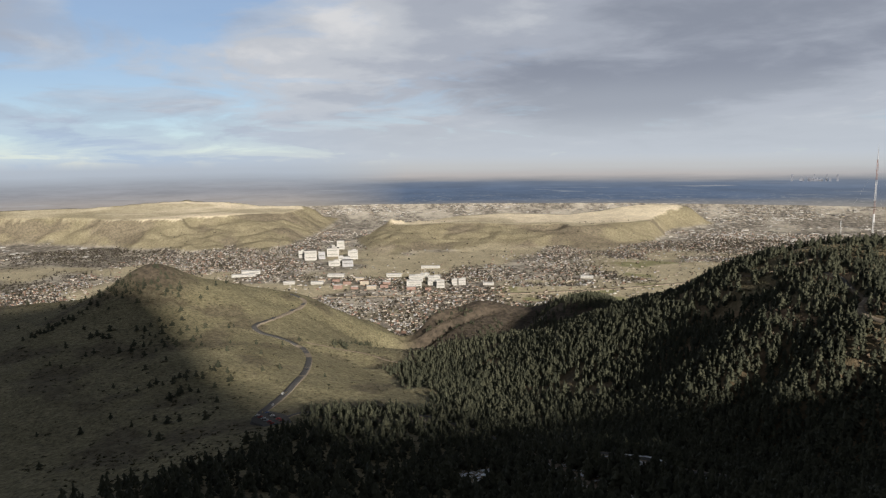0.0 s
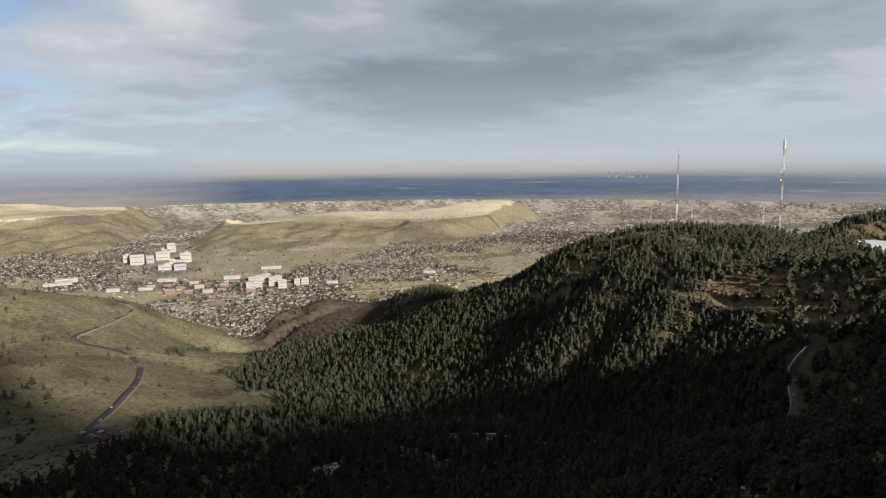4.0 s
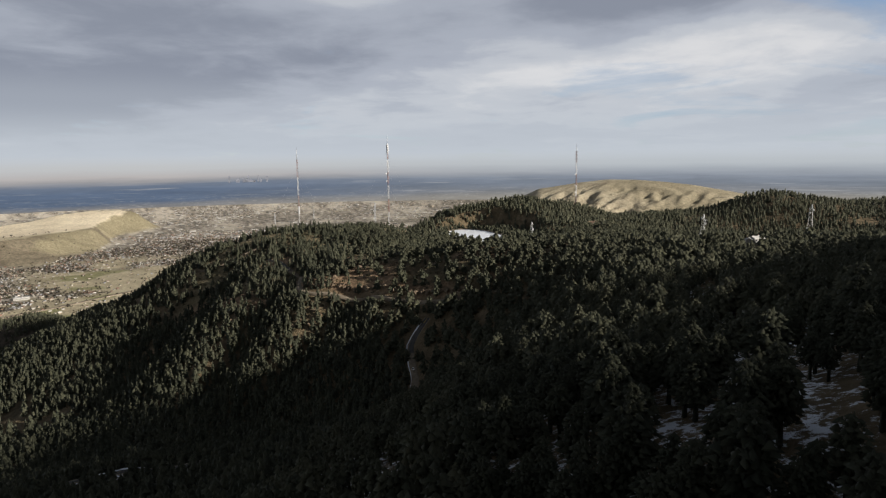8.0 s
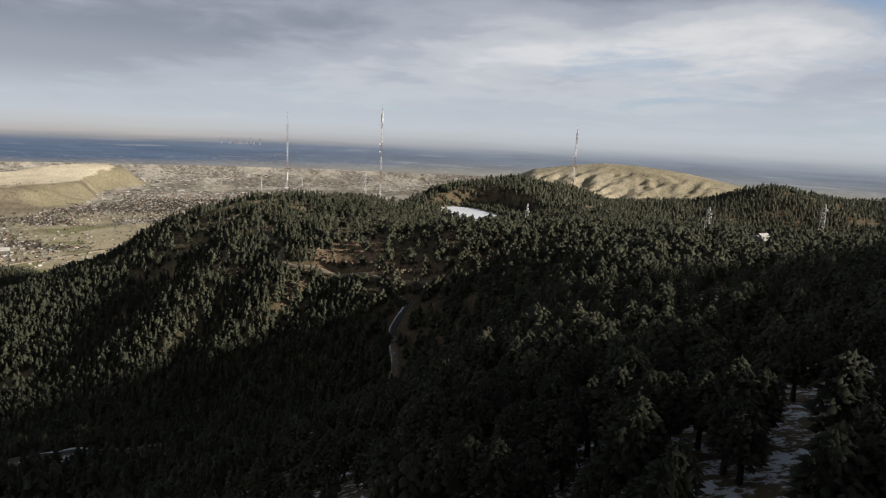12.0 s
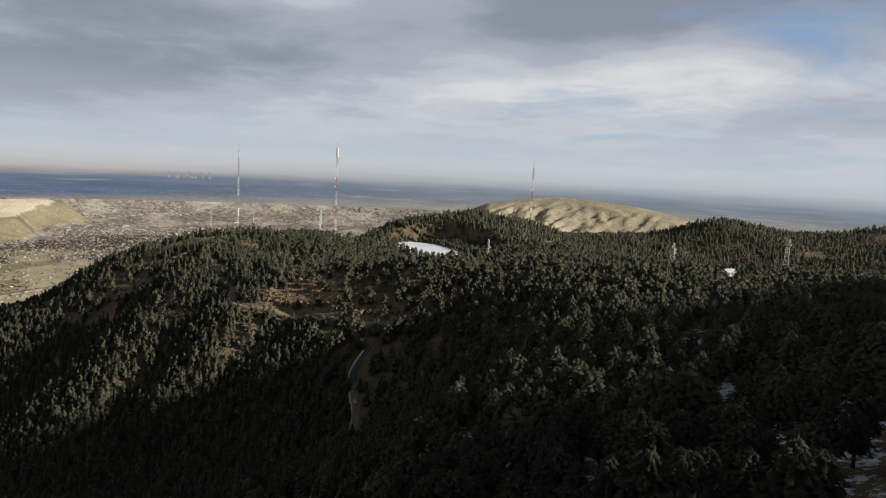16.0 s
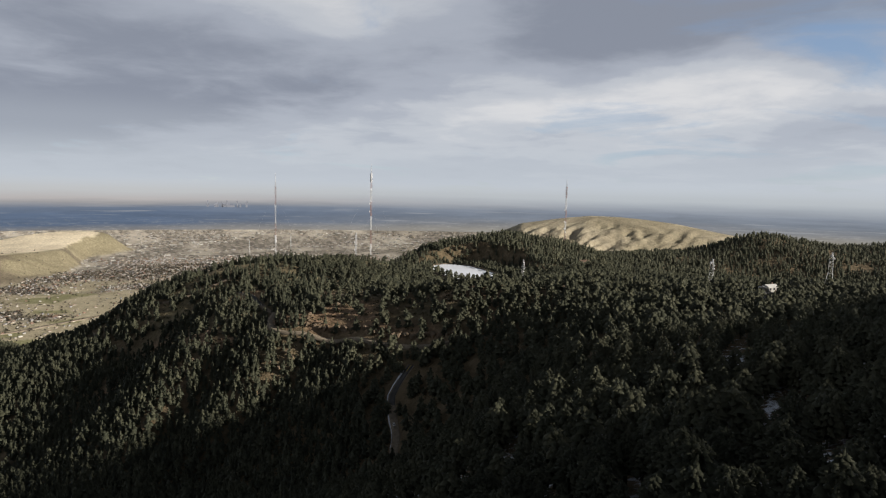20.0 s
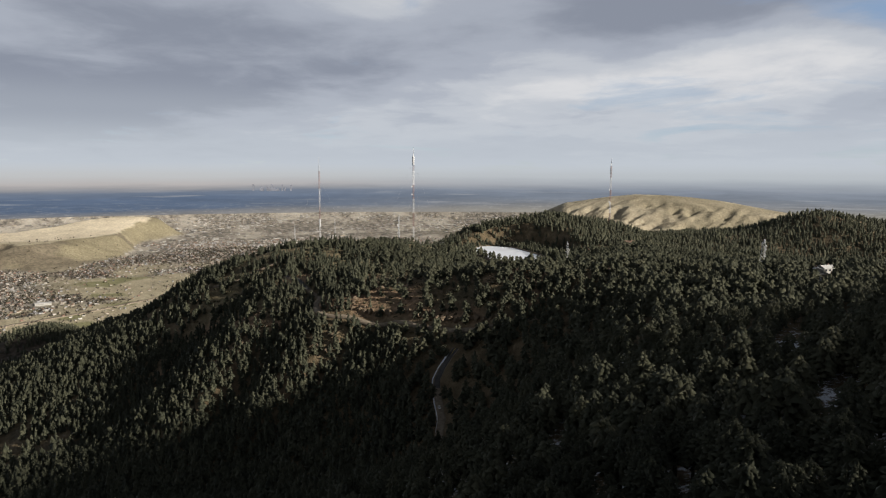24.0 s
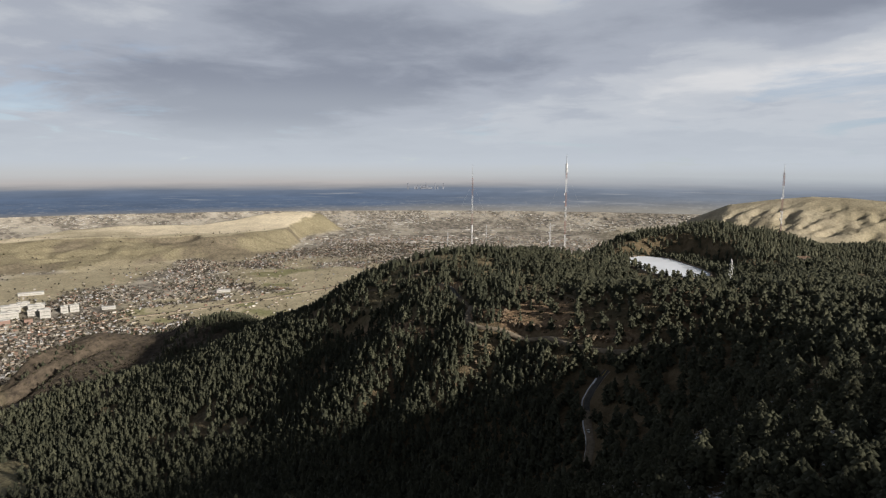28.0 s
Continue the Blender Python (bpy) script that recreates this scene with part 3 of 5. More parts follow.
def build_ground():
    bearing = np.radians(np.concatenate([np.arange(-46, 86, 0.24), np.arange(86, 314, 2.4)]))
    ring = np.concatenate([np.geomspace(14, 320, 95), np.arange(331, 2010, 11.5), np.arange(2030, 4900, 36), np.arange(4900, 5400, 18), OUTER - GATHER / DRAW * np.log(1 - np.concatenate([np.arange(4, 290, 9), np.arange(292, 836, 20)]) / GATHER)])
    a, d = np.meshgrid(bearing, ring)
    x, y = -np.sin(a) * d, np.cos(a) * d
    gx, gy, gz, k = place(x, y)
    rows, cols = x.shape
    verts = np.stack([gx, gy, gz], -1).reshape(-1, 3)
    i = np.arange(rows * cols).reshape(rows, cols)
    nxt = np.roll(i, -1, axis=1)
    faces = np.stack([i[:-1], nxt[:-1], nxt[1:], i[1:]], -1).reshape(-1, 4)
    faces = faces[:, ::-1]
    centre = len(verts)
    layers = {key: v.ravel() for key, v in cover_of(x, y).items()}
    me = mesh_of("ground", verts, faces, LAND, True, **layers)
    ob = tagged(new("ground", me), "dry grass hills and pine-wooded slopes falling to a brown winter plain", "ground", kind="structure")
    cap_x, cap_y = -np.sin(bearing) * 14, np.cos(bearing) * 14
    cap = np.concatenate([np.stack([cap_x, cap_y, height(cap_x, cap_y)], -1), [[0, 0, float(height(0.0, 0.0))]]])
    j = np.arange(len(bearing))
    fan = np.stack([j, np.roll(j, -1), np.full(len(j), len(bearing))], -1)
    tagged(new("ground", mesh_of("ground_middle", cap, fan, LAND, True, **cover_of(cap[:, 0], cap[:, 1]))),
           "forest floor with needles and old snow below the viewpoint", "ground", kind="structure")
    return ob


build_ground()


# ---- the far distance: backdrop with painted cloud shadow, haze and horizon ----
def build_distance():
    m = bpy.data.materials.new("far_haze")
    m.use_nodes = True
    t = m.node_tree
    t.nodes.clear()
    at = where(t)
    sp = t.nodes.new("ShaderNodeSeparateXYZ")
    t.links.new(at, sp.inputs[0])
    bearing = maths(t, "ARCTAN2", maths(t, "MULTIPLY", sp.outputs[0], -1.0), sp.outputs[1])
    streak = noise_tex(t, scaled(t, at, (0.0022, 0.0022, 0.035)), 1.0, 6, 0.62)
    broad = noise_tex(t, scaled(t, at, (0.0007, 0.0007, 0.008)), 1.0, 3, 0.5)
    fleck = noise_tex(t, scaled(t, at, (0.02, 0.02, 0.16)), 1.0, 4, 0.7)
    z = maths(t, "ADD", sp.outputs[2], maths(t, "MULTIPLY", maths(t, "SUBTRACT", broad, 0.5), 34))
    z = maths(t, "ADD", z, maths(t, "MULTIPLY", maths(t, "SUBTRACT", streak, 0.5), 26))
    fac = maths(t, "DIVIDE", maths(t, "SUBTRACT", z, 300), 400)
    # raises the lower edge of the painted shadow band to the south
    shadow_lift = ramp(t, maths(t, "ADD", maths(t, "MULTIPLY", bearing, 0.4), 0.5), [(0.48, grey(0.15)), (0.58, grey(0.10)), (0.70, grey(0.0))])
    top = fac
    fac = maths(t, "SUBTRACT", fac, maths(t, "MULTIPLY", shadow_lift, maths(t, "SUBTRACT", 1.0, maths(t, "MULTIPLY", fac, 1.8), clamp=True)))
    # cloud shadow, sunlit land, haze and gleams are painted into the glowing colour
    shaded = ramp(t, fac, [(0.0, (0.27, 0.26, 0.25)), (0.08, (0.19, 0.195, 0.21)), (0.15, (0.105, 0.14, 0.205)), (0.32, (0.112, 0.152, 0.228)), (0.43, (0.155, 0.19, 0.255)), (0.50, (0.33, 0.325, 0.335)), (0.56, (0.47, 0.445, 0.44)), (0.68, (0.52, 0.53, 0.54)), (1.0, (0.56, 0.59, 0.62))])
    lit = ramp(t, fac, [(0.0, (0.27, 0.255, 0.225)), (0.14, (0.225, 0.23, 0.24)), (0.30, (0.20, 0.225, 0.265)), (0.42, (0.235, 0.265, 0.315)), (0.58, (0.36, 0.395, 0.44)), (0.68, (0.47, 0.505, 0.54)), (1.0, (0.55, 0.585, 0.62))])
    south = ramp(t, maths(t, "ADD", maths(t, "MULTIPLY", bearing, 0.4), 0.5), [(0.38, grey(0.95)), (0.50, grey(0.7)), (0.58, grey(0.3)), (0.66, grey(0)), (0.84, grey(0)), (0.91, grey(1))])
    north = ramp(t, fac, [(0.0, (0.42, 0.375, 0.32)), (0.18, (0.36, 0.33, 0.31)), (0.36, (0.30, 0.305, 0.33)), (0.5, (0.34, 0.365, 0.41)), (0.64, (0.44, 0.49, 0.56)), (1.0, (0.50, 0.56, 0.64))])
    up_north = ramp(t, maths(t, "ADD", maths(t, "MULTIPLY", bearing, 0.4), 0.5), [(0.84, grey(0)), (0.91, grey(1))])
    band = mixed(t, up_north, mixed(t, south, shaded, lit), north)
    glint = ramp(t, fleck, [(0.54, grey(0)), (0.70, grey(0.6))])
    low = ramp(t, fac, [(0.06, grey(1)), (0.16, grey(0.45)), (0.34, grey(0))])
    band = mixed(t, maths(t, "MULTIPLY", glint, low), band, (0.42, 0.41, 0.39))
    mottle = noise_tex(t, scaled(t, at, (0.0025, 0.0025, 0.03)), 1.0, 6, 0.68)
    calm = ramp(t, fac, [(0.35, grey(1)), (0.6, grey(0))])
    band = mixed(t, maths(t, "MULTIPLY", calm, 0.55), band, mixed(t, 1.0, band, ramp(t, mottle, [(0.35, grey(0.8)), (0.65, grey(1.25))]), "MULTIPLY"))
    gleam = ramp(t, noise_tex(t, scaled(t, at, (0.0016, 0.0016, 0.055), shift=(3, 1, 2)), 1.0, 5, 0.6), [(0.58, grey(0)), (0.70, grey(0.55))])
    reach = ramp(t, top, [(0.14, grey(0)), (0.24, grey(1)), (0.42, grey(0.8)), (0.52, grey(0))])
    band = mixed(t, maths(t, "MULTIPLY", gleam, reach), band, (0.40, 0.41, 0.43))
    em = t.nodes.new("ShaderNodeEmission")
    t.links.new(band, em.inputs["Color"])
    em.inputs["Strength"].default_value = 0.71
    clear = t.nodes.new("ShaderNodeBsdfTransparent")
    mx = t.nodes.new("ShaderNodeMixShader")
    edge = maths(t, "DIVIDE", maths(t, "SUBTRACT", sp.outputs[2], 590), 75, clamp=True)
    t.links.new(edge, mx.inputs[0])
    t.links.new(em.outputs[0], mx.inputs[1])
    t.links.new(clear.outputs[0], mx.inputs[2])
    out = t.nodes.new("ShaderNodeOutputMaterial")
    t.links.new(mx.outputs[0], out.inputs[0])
    n = 360
    ang = np.linspace(0, 2 * np.pi, n, endpoint=False)
    r = 4648.0
    rows = [np.stack([-np.sin(ang) * r, np.cos(ang) * r, np.full(n, z)], -1) for z in (250.0, 700.0)]
    j = np.arange(n)
    k = np.roll(j, -1)
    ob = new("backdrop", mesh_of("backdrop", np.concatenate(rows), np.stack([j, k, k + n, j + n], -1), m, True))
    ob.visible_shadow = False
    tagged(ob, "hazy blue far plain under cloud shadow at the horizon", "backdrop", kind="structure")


build_distance()

# ---- trees ----
def pine_template(clumps, seed, kind="pine", open_base=0.12, tiers=0, sides=6, core=1.0):
    """A pine one metre high: ragged tiers of boughs and bushy clumps of needles, pointed or rounded above."""
    g = np.random.default_rng(seed)
    v, f = [], []
    for i in range(tiers):
        u = i / tiers
        if kind == "ponderosa":
            reach = 0.20 * math.sin(math.pi * (0.28 + 0.66 * u)) ** 0.6
        elif kind == "pine":
            reach = 0.22 * (1 - u ** 1.5) ** 0.8
        else:
            reach = 0.19 * (1 - 0.85 * u)
        low = open_base + (0.95 - open_base) * u
        high = min(1.02, low + (1.75 if kind == "ponderosa" else 2.0) * (1 - open_base) / tiers * (0.8 + 0.25 * u))
        n, turn = len(v), g.uniform(0, 6.28)
        v.append((g.normal(0, 0.012), g.normal(0, 0.012), high))
        for k in range(sides):
            b = turn + (k + g.uniform(-0.3, 0.3)) * 2 * math.pi / sides
            r = core * reach * g.uniform(0.6, 1.25)
            v.append((math.cos(b) * r, math.sin(b) * r, low + g.uniform(-0.3, 0.35) / tiers * 0.6))
        f += [(n, n + 1 + k, n + 1 + (k + 1) % sides) for k in range(sides)]
    small = (26.0 / max(clumps, 8)) ** (0.42 if clumps < 60 else 0.5)
    for i in range(clumps):
        u = ((i + g.uniform(0.1, 0.9)) / clumps) ** (1.15 if kind == "ponderosa" else 1.35)
        h = open_base + (0.97 - open_base) * u
        if kind == "ponderosa":
            reach = 0.185 * math.sin(math.pi * min(1.0, 0.2 + 0.8 * u)) ** 0.55 + 0.015
        elif kind == "pine":
            reach = 0.235 * (1 - u ** 1.6) ** 0.8 + 0.015
        else:
            reach = 0.205 * (1 - u) + 0.015
        a = i * 2.39996 + g.uniform(-0.5, 0.5)
        r = reach * g.uniform(0.55 if clumps < 60 else 0.3, 1.15)
        w = (0.10 * small * (0.5 + 0.5 * reach / 0.2)) * g.uniform(0.75, 1.25)
        rise = w * g.uniform(0.9, 1.5)
        ca, sa = math.cos(a), math.sin(a)
        n = len(v)
        v.append((ca * r * 0.72, sa * r * 0.72, h + rise))
        for k in range(3):
            b = a + k * 2.0944 + g.uniform(-0.4, 0.4)
            ww = w * g.uniform(0.8, 1.25) * (1.25 if k == 0 else 1.0)
            v.append((ca * r * 0.8 + math.cos(b) * ww, sa * r * 0.8 + math.sin(b) * ww, h - w * g.uniform(0.1, 0.5)))
        f += [(n, n + 1, n + 2), (n, n + 2, n + 3), (n, n + 3, n + 1)]
    n = len(v)
    v += [(0.035 * math.cos(k * 2.1), 0.035 * math.sin(k * 2.1), 0.0) for k in range(3)] + [(0, 0, 1.02)]
    f += [(n, n + 1, n + 3), (n + 1, n + 2, n + 3), (n + 2, n, n + 3)]
    return np.array(v), np.array(f)


def scatter_mesh(name, templates, x, y, size, rng, mat, lean=0.0, wide=(0.85, 1.2), sink=0.25):
    """One mesh of many plants at x, y, each a turned and sized copy of a template."""
    px, py, pz, k = place(x, y)
    verts, faces, tint, base = [], [], [], 0
    which = rng.integers(0, len(templates), len(px))
    for w, (tv, tf) in enumerate(templates):
        sel = which == w
        n = int(sel.sum())
        if not n:
            continue
        a = rng.uniform(0, 2 * np.pi, n)[:, None]
        s = (size[sel] * k[sel])[:, None]
        r = s * rng.uniform(wide[0], wide[1], n)[:, None]
        vx = (tv[None, :, 0] * np.cos(a) - tv[None, :, 1] * np.sin(a)) * r + px[sel][:, None]
        vy = (tv[None, :, 0] * np.sin(a) + tv[None, :, 1] * np.cos(a)) * r + py[sel][:, None]
        vz = tv[None, :, 2] * s + pz[sel][:, None] - sink * k[sel][:, None]
        verts.append(np.stack([vx, vy, vz], -1).reshape(-1, 3))
        faces.append((tf[None] + (base + np.arange(n) * len(tv))[:, None, None]).reshape(-1, 3))
        own = np.random.default_rng(len(tv)).normal(0, 0.09, len(tv) // 4 + 2).repeat(4)[:len(tv)]  # boughs differ within a tree
        tint.append((rng.random(n)[:, None] * 0.75 + 0.12 + own[None]).ravel())
        base += n * len(tv)
    return mesh_of(name, np.concatenate(verts), np.concatenate(faces), mat, True, tint=np.concatenate(tint))


def jittered(x0, x1, y0, y1, step, rng):
    gx, gy = np.meshgrid(np.arange(x0, x1, step), np.arange(y0, y1, step))
    return gx.ravel() + rng.uniform(-.48, .48, gx.size) * step, gy.ravel() + rng.uniform(-.48, .48, gx.size) * step


KEEP_CLEAR = []  # (x array, y array, half width) of roads, yards and gaps towards the camera


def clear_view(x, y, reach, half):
    """Thins the trees along the sight line from a place towards the hovering point."""
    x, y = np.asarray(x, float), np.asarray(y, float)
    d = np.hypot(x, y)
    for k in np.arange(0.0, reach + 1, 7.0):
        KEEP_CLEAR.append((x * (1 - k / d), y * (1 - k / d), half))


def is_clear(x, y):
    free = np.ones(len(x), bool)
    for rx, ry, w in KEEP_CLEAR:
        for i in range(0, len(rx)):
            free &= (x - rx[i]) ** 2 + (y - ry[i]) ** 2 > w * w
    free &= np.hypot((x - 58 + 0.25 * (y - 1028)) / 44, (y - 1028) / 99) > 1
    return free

# ---- roads, tracks and the reservoir ----
def smooth_line(points, step=6.0):
    """A rounded line through the points of a road's plan."""
    p = np.array(points, float)
    p = np.vstack([2 * p[0] - p[1], p, 2 * p[-1] - p[-2]])
    out = []
    for i in range(1, len(p) - 2):
        n = max(2, int(np.hypot(*(p[i + 1] - p[i])) / step))
        t = np.linspace(0, 1, n, endpoint=False)[:, None]
        a, b, c, e = p[i - 1:i + 3]
        out.append(0.5 * (2 * b + (c - a) * t + (2 * a - 5 * b + 4 * c - e) * t ** 2 + (3 * b - a - 3 * c + e) * t ** 3))
    return np.vstack(out + [p[-2:-1]])


def strip(name, line, half, lift, mat, offset=0.0, thick=0.5, wobble=0.0):
    """A band of even width that lies on the land along a line, with a depth of its own."""
    d = np.gradient(line, axis=0)
    d /= np.linalg.norm(d, axis=1)[:, None]
    side = np.stack([d[:, 1], -d[:, 0]], 1)
    w = half * (1 + wobble * fractal(line[:, 0], line[:, 1], 14, 2))
    cols = []
    mid = line + side * offset
    for k in (-1, -0.34, 0.34, 1):
        q = mid + side * (w * k)[:, None]
        gx, gy, gz, _ = place(q[:, 0], q[:, 1])
        cols.append(np.stack([gx, gy, gz], 1))
    level = np.maximum.reduce([c[:, 2] for c in cols]) * 0.6 + np.mean([c[:, 2] for c in cols], axis=0) * 0.4
    for c in cols:
        c[:, 2] = level + lift
    skirt = [cols[0] - [0, 0, thick + lift + 2], *cols, cols[-1] - [0, 0, thick + lift + 2]]
    n = len(line)
    verts = np.concatenate(skirt)
    f = []
    for c in range(len(skirt) - 1):
        i = np.arange(n - 1) + c * n
        f.append(np.stack([i, i + n, i + n + 1, i + 1], -1))
    return mesh_of(name, verts, np.concatenate(f)[:, ::-1], mat, True)


ZION_ROAD = smooth_line([(-520, 300), (-545, 300), (-574, 312), (-602, 338), (-635, 373), (-672, 414), (-731, 464), (-784, 503), (-838, 533), (-880, 545), (-913, 530), (-936, 518), (-962, 516), (-979, 530), (-1008, 574), (-1058, 636), (-1104, 690), (-1130, 718), (-1155, 725), (-1180, 716)])
BEND_ROAD = smooth_line([(-215, 790), (-190, 765), (-177, 735), (-152, 700), (-150, 670), (-136, 637), (-106, 624), (-67, 605), (-30, 577), (10, 556), (60, 545)])
RAVINE_ROAD = smooth_line([(-14, 545), (-20, 536), (-27, 522), (-25, 500), (-22, 470), (-30, 430), (-60, 395), (-100, 362), (-134, 352), (-165, 350), (-200, 352), (-260, 362), (-345, 397), (-408, 414), (-450, 417), (-522, 400), (-548, 350), (-530, 290)])
SPUR_TRACK = smooth_line([(-335, 395), (-290, 368), (-235, 322), (-194, 298), (-165, 282), (-130, 270)])
SADDLE_TRACK = smooth_line([(-435, 415), (-440, 385), (-470, 372), (-505, 345)])
KNOB_TRACK = smooth_line([(-340, 835), (-290, 815), (-250, 822), (-215, 845)])
FOOT_PATH = smooth_line([(-900, 575), (-850, 640), (-780, 660), (-730, 700)])


def build_road(line, half, label, snow_sides=(), clear=3.0):
    ob = thing("road", Matrix.Identity(4), label, "road", kind="structure")
    part("shoulder", strip("shoulder", line, half + 0.9, 0.25, SHOULDER), None, ob)
    part("carriageway", strip("carriageway", line, half, 0.45, ASPHALT), None, ob)
    for off in (-0.13, 0.13):
        part("centre_line", strip("centre_line", line, 0.09, 0.47, YELLOW, off, 0.01), None, ob)
    for a, b, side in snow_sides:
        part("snow_bank", strip("snow_bank", line[a:b], 0.75 if side > 0 else 0.18, 0.85, SNOW, side, 0.6, 0.9), None, ob)
    KEEP_CLEAR.append((line[::2, 0], line[::2, 1], half + clear))
    return ob


YELLOW = plain_material("yellow_road_paint", (0.55, 0.40, 0.08), 0.7, 0.2, 0.8)
build_road(ZION_ROAD, 4.2, "two-lane asphalt road curving over the dry grass hill")
build_road(BEND_ROAD, 2.3, "asphalt road cut into the wooded mountainside", clear=1.0)
# gaps on the camera's side, so that the bend road shows between trees
_cut = BEND_ROAD[(BEND_ROAD[:, 0] > -140) & (BEND_ROAD[:, 0] < 5)][::2]
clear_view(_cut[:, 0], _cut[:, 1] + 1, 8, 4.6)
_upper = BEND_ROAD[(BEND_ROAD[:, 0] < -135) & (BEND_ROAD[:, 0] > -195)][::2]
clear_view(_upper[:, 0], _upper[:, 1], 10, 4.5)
build_road(RAVINE_ROAD, 2.1, "shaded asphalt road in the ravine with snow along its edge", ((1, 14, 3.0), (44, 56, 3.2)), clear=1.2)
for line in (SPUR_TRACK, SADDLE_TRACK, KNOB_TRACK, FOOT_PATH):
    tagged(new("dirt_track", strip("dirt_track", line, 1.9, 0.3, DIRT, 0, 0.4, 0.4)), "narrow bare dirt track across the slope", "track", kind="structure")
    KEEP_CLEAR.append((line[::2, 0], line[::2, 1], 5.0))
# trees before the track and saddle clearing thinned to suit the view
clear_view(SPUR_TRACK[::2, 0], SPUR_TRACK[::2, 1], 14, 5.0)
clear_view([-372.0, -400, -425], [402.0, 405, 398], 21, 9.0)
# the ravine road is likewise opened towards the hovering point
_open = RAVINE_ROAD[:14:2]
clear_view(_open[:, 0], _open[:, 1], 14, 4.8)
_open = RAVINE_ROAD[(RAVINE_ROAD[:, 0] < -90) & (RAVINE_ROAD[:, 0] > -230) & (RAVINE_ROAD[:, 1] < 400)][::2]
KEEP_CLEAR.append((_open[:, 0] - 5, _open[:, 1] - 8, 14.0))
KEEP_CLEAR.append((np.array([-540.0, -525, -560]), np.array([300.0, 310, 306]), 24.0))


def pad(name, cx, cy, rx, ry, mat, label, category, lift=0.5, seed=0, level=None):
    """A level plot with an uneven rim, cut and filled into the slope."""
    n = 40
    a = np.linspace(0, 2 * np.pi, n, endpoint=False)
    r = 1 + 0.16 * fractal(np.cos(a) * 3 + seed, np.sin(a) * 3, 1.7, 2)
    x, y = cx + np.cos(a) * rx * r, cy + np.sin(a) * ry * r
    z = float(np.max(height(x, y))) * 0.5 + float(np.mean(height(x, y))) * 0.5 + lift if level is None else level
    top = np.stack([x, y, np.full(n, z)], 1)
    low = np.stack([cx + (x - cx) * 1.15, cy + (y - cy) * 1.15, height(x, y) - 3], 1)
    j = np.arange(n)
    k = np.roll(j, -1)
    verts = np.concatenate([top, low, [[cx, cy, z]]])
    faces = np.concatenate([np.stack([j, k, np.full(n, 2 * n)], -1), np.stack([j, j + n, k], -1), np.stack([k, j + n, k + n], -1)])
    ob = tagged(new(name, mesh_of(name, verts, faces, mat, False)), label, category, kind="structure")
    return ob, z


car_park, LOT_Z = pad("car_park", -537, 303, 23, 15, ASPHALT, "paved car park on the saddle beside the road bend", "car park", 0.6, 3)


def build_reservoir():
    level = EYE - 122.0
    shore = np.array([(2, 1072), (12, 1112), (30, 1130), (64, 1122), (90, 1052), (114, 978), (104, 940), (80, 918), (50, 930), (16, 992)], float)
    for _ in range(3):  # corners cut round
        after = np.roll(shore, -1, axis=0)
        shore = np.stack([0.75 * shore + 0.25 * after, 0.25 * shore + 0.75 * after], 1).reshape(-1, 2)
    x, y = shore[::-1].T
    n = len(x)
    j = np.arange(n)
    k = np.roll(j, -1)
    ob = thing("reservoir", Matrix.Identity(4), "frozen reservoir covered with white snow inside a brown earth bank", "reservoir", kind="structure")
    top = np.stack([x, y, np.full(n, level)], 1)
    part("ice_sheet", mesh_of("ice_sheet", np.concatenate([top, [[57, 1025, level]]]), np.stack([j, k, np.full(n, n)], -1), ICE), None, ob, "snow-covered ice")
    cx, cy = 57.0, 1025.0
    ring = lambda grow, z: np.stack([cx + (x - cx) * grow, cy + (y - cy) * grow, np.full(n, level + z)], 1)
    rows = [ring(0.99, -0.5), ring(1.02, 1.5), ring(1.04, 1.6), ring(1.1, -5)]
    f = []
    for c in range(3):
        f.append(np.stack([j + c * n, k + c * n, k + (c + 1) * n, j + (c + 1) * n], -1))
    part("earth_bank", mesh_of("earth_bank", np.concatenate(rows), np.concatenate(f), DIRT, True), None, ob, "brown earth dam")


build_reservoir()
# near-shore trees thinned along sight lines, so that the ice is seen
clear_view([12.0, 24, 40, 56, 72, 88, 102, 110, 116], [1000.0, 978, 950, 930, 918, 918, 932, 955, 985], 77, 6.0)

# ---- radio masts and steel towers ----
def lattice(bm, z0, z1, w0, w1, bays, leg, brace):
    """Three-sided lattice shaft between two heights."""
    def corner(k, z):
        t = (z - z0) / (z1 - z0)
        r = (w0 + (w1 - w0) * t) / math.sqrt(3)
        a = 2 * math.pi * k / 3 + 0.4
        return (r * math.cos(a), r * math.sin(a), z)
    for k in range(3):
        add_bar(bm, corner(k, z0), corner(k, z1), leg, 4)
    for b in range(bays):
        lo, hi = z0 + (z1 - z0) * b / bays, z0 + (z1 - z0) * (b + 1) / bays
        for k in range(3):
            add_bar(bm, corner(k, lo), corner((k + 1) % 3, hi), brace, 3)
            add_bar(bm, corner(k, hi), corner((k + 1) % 3, hi), brace, 3)


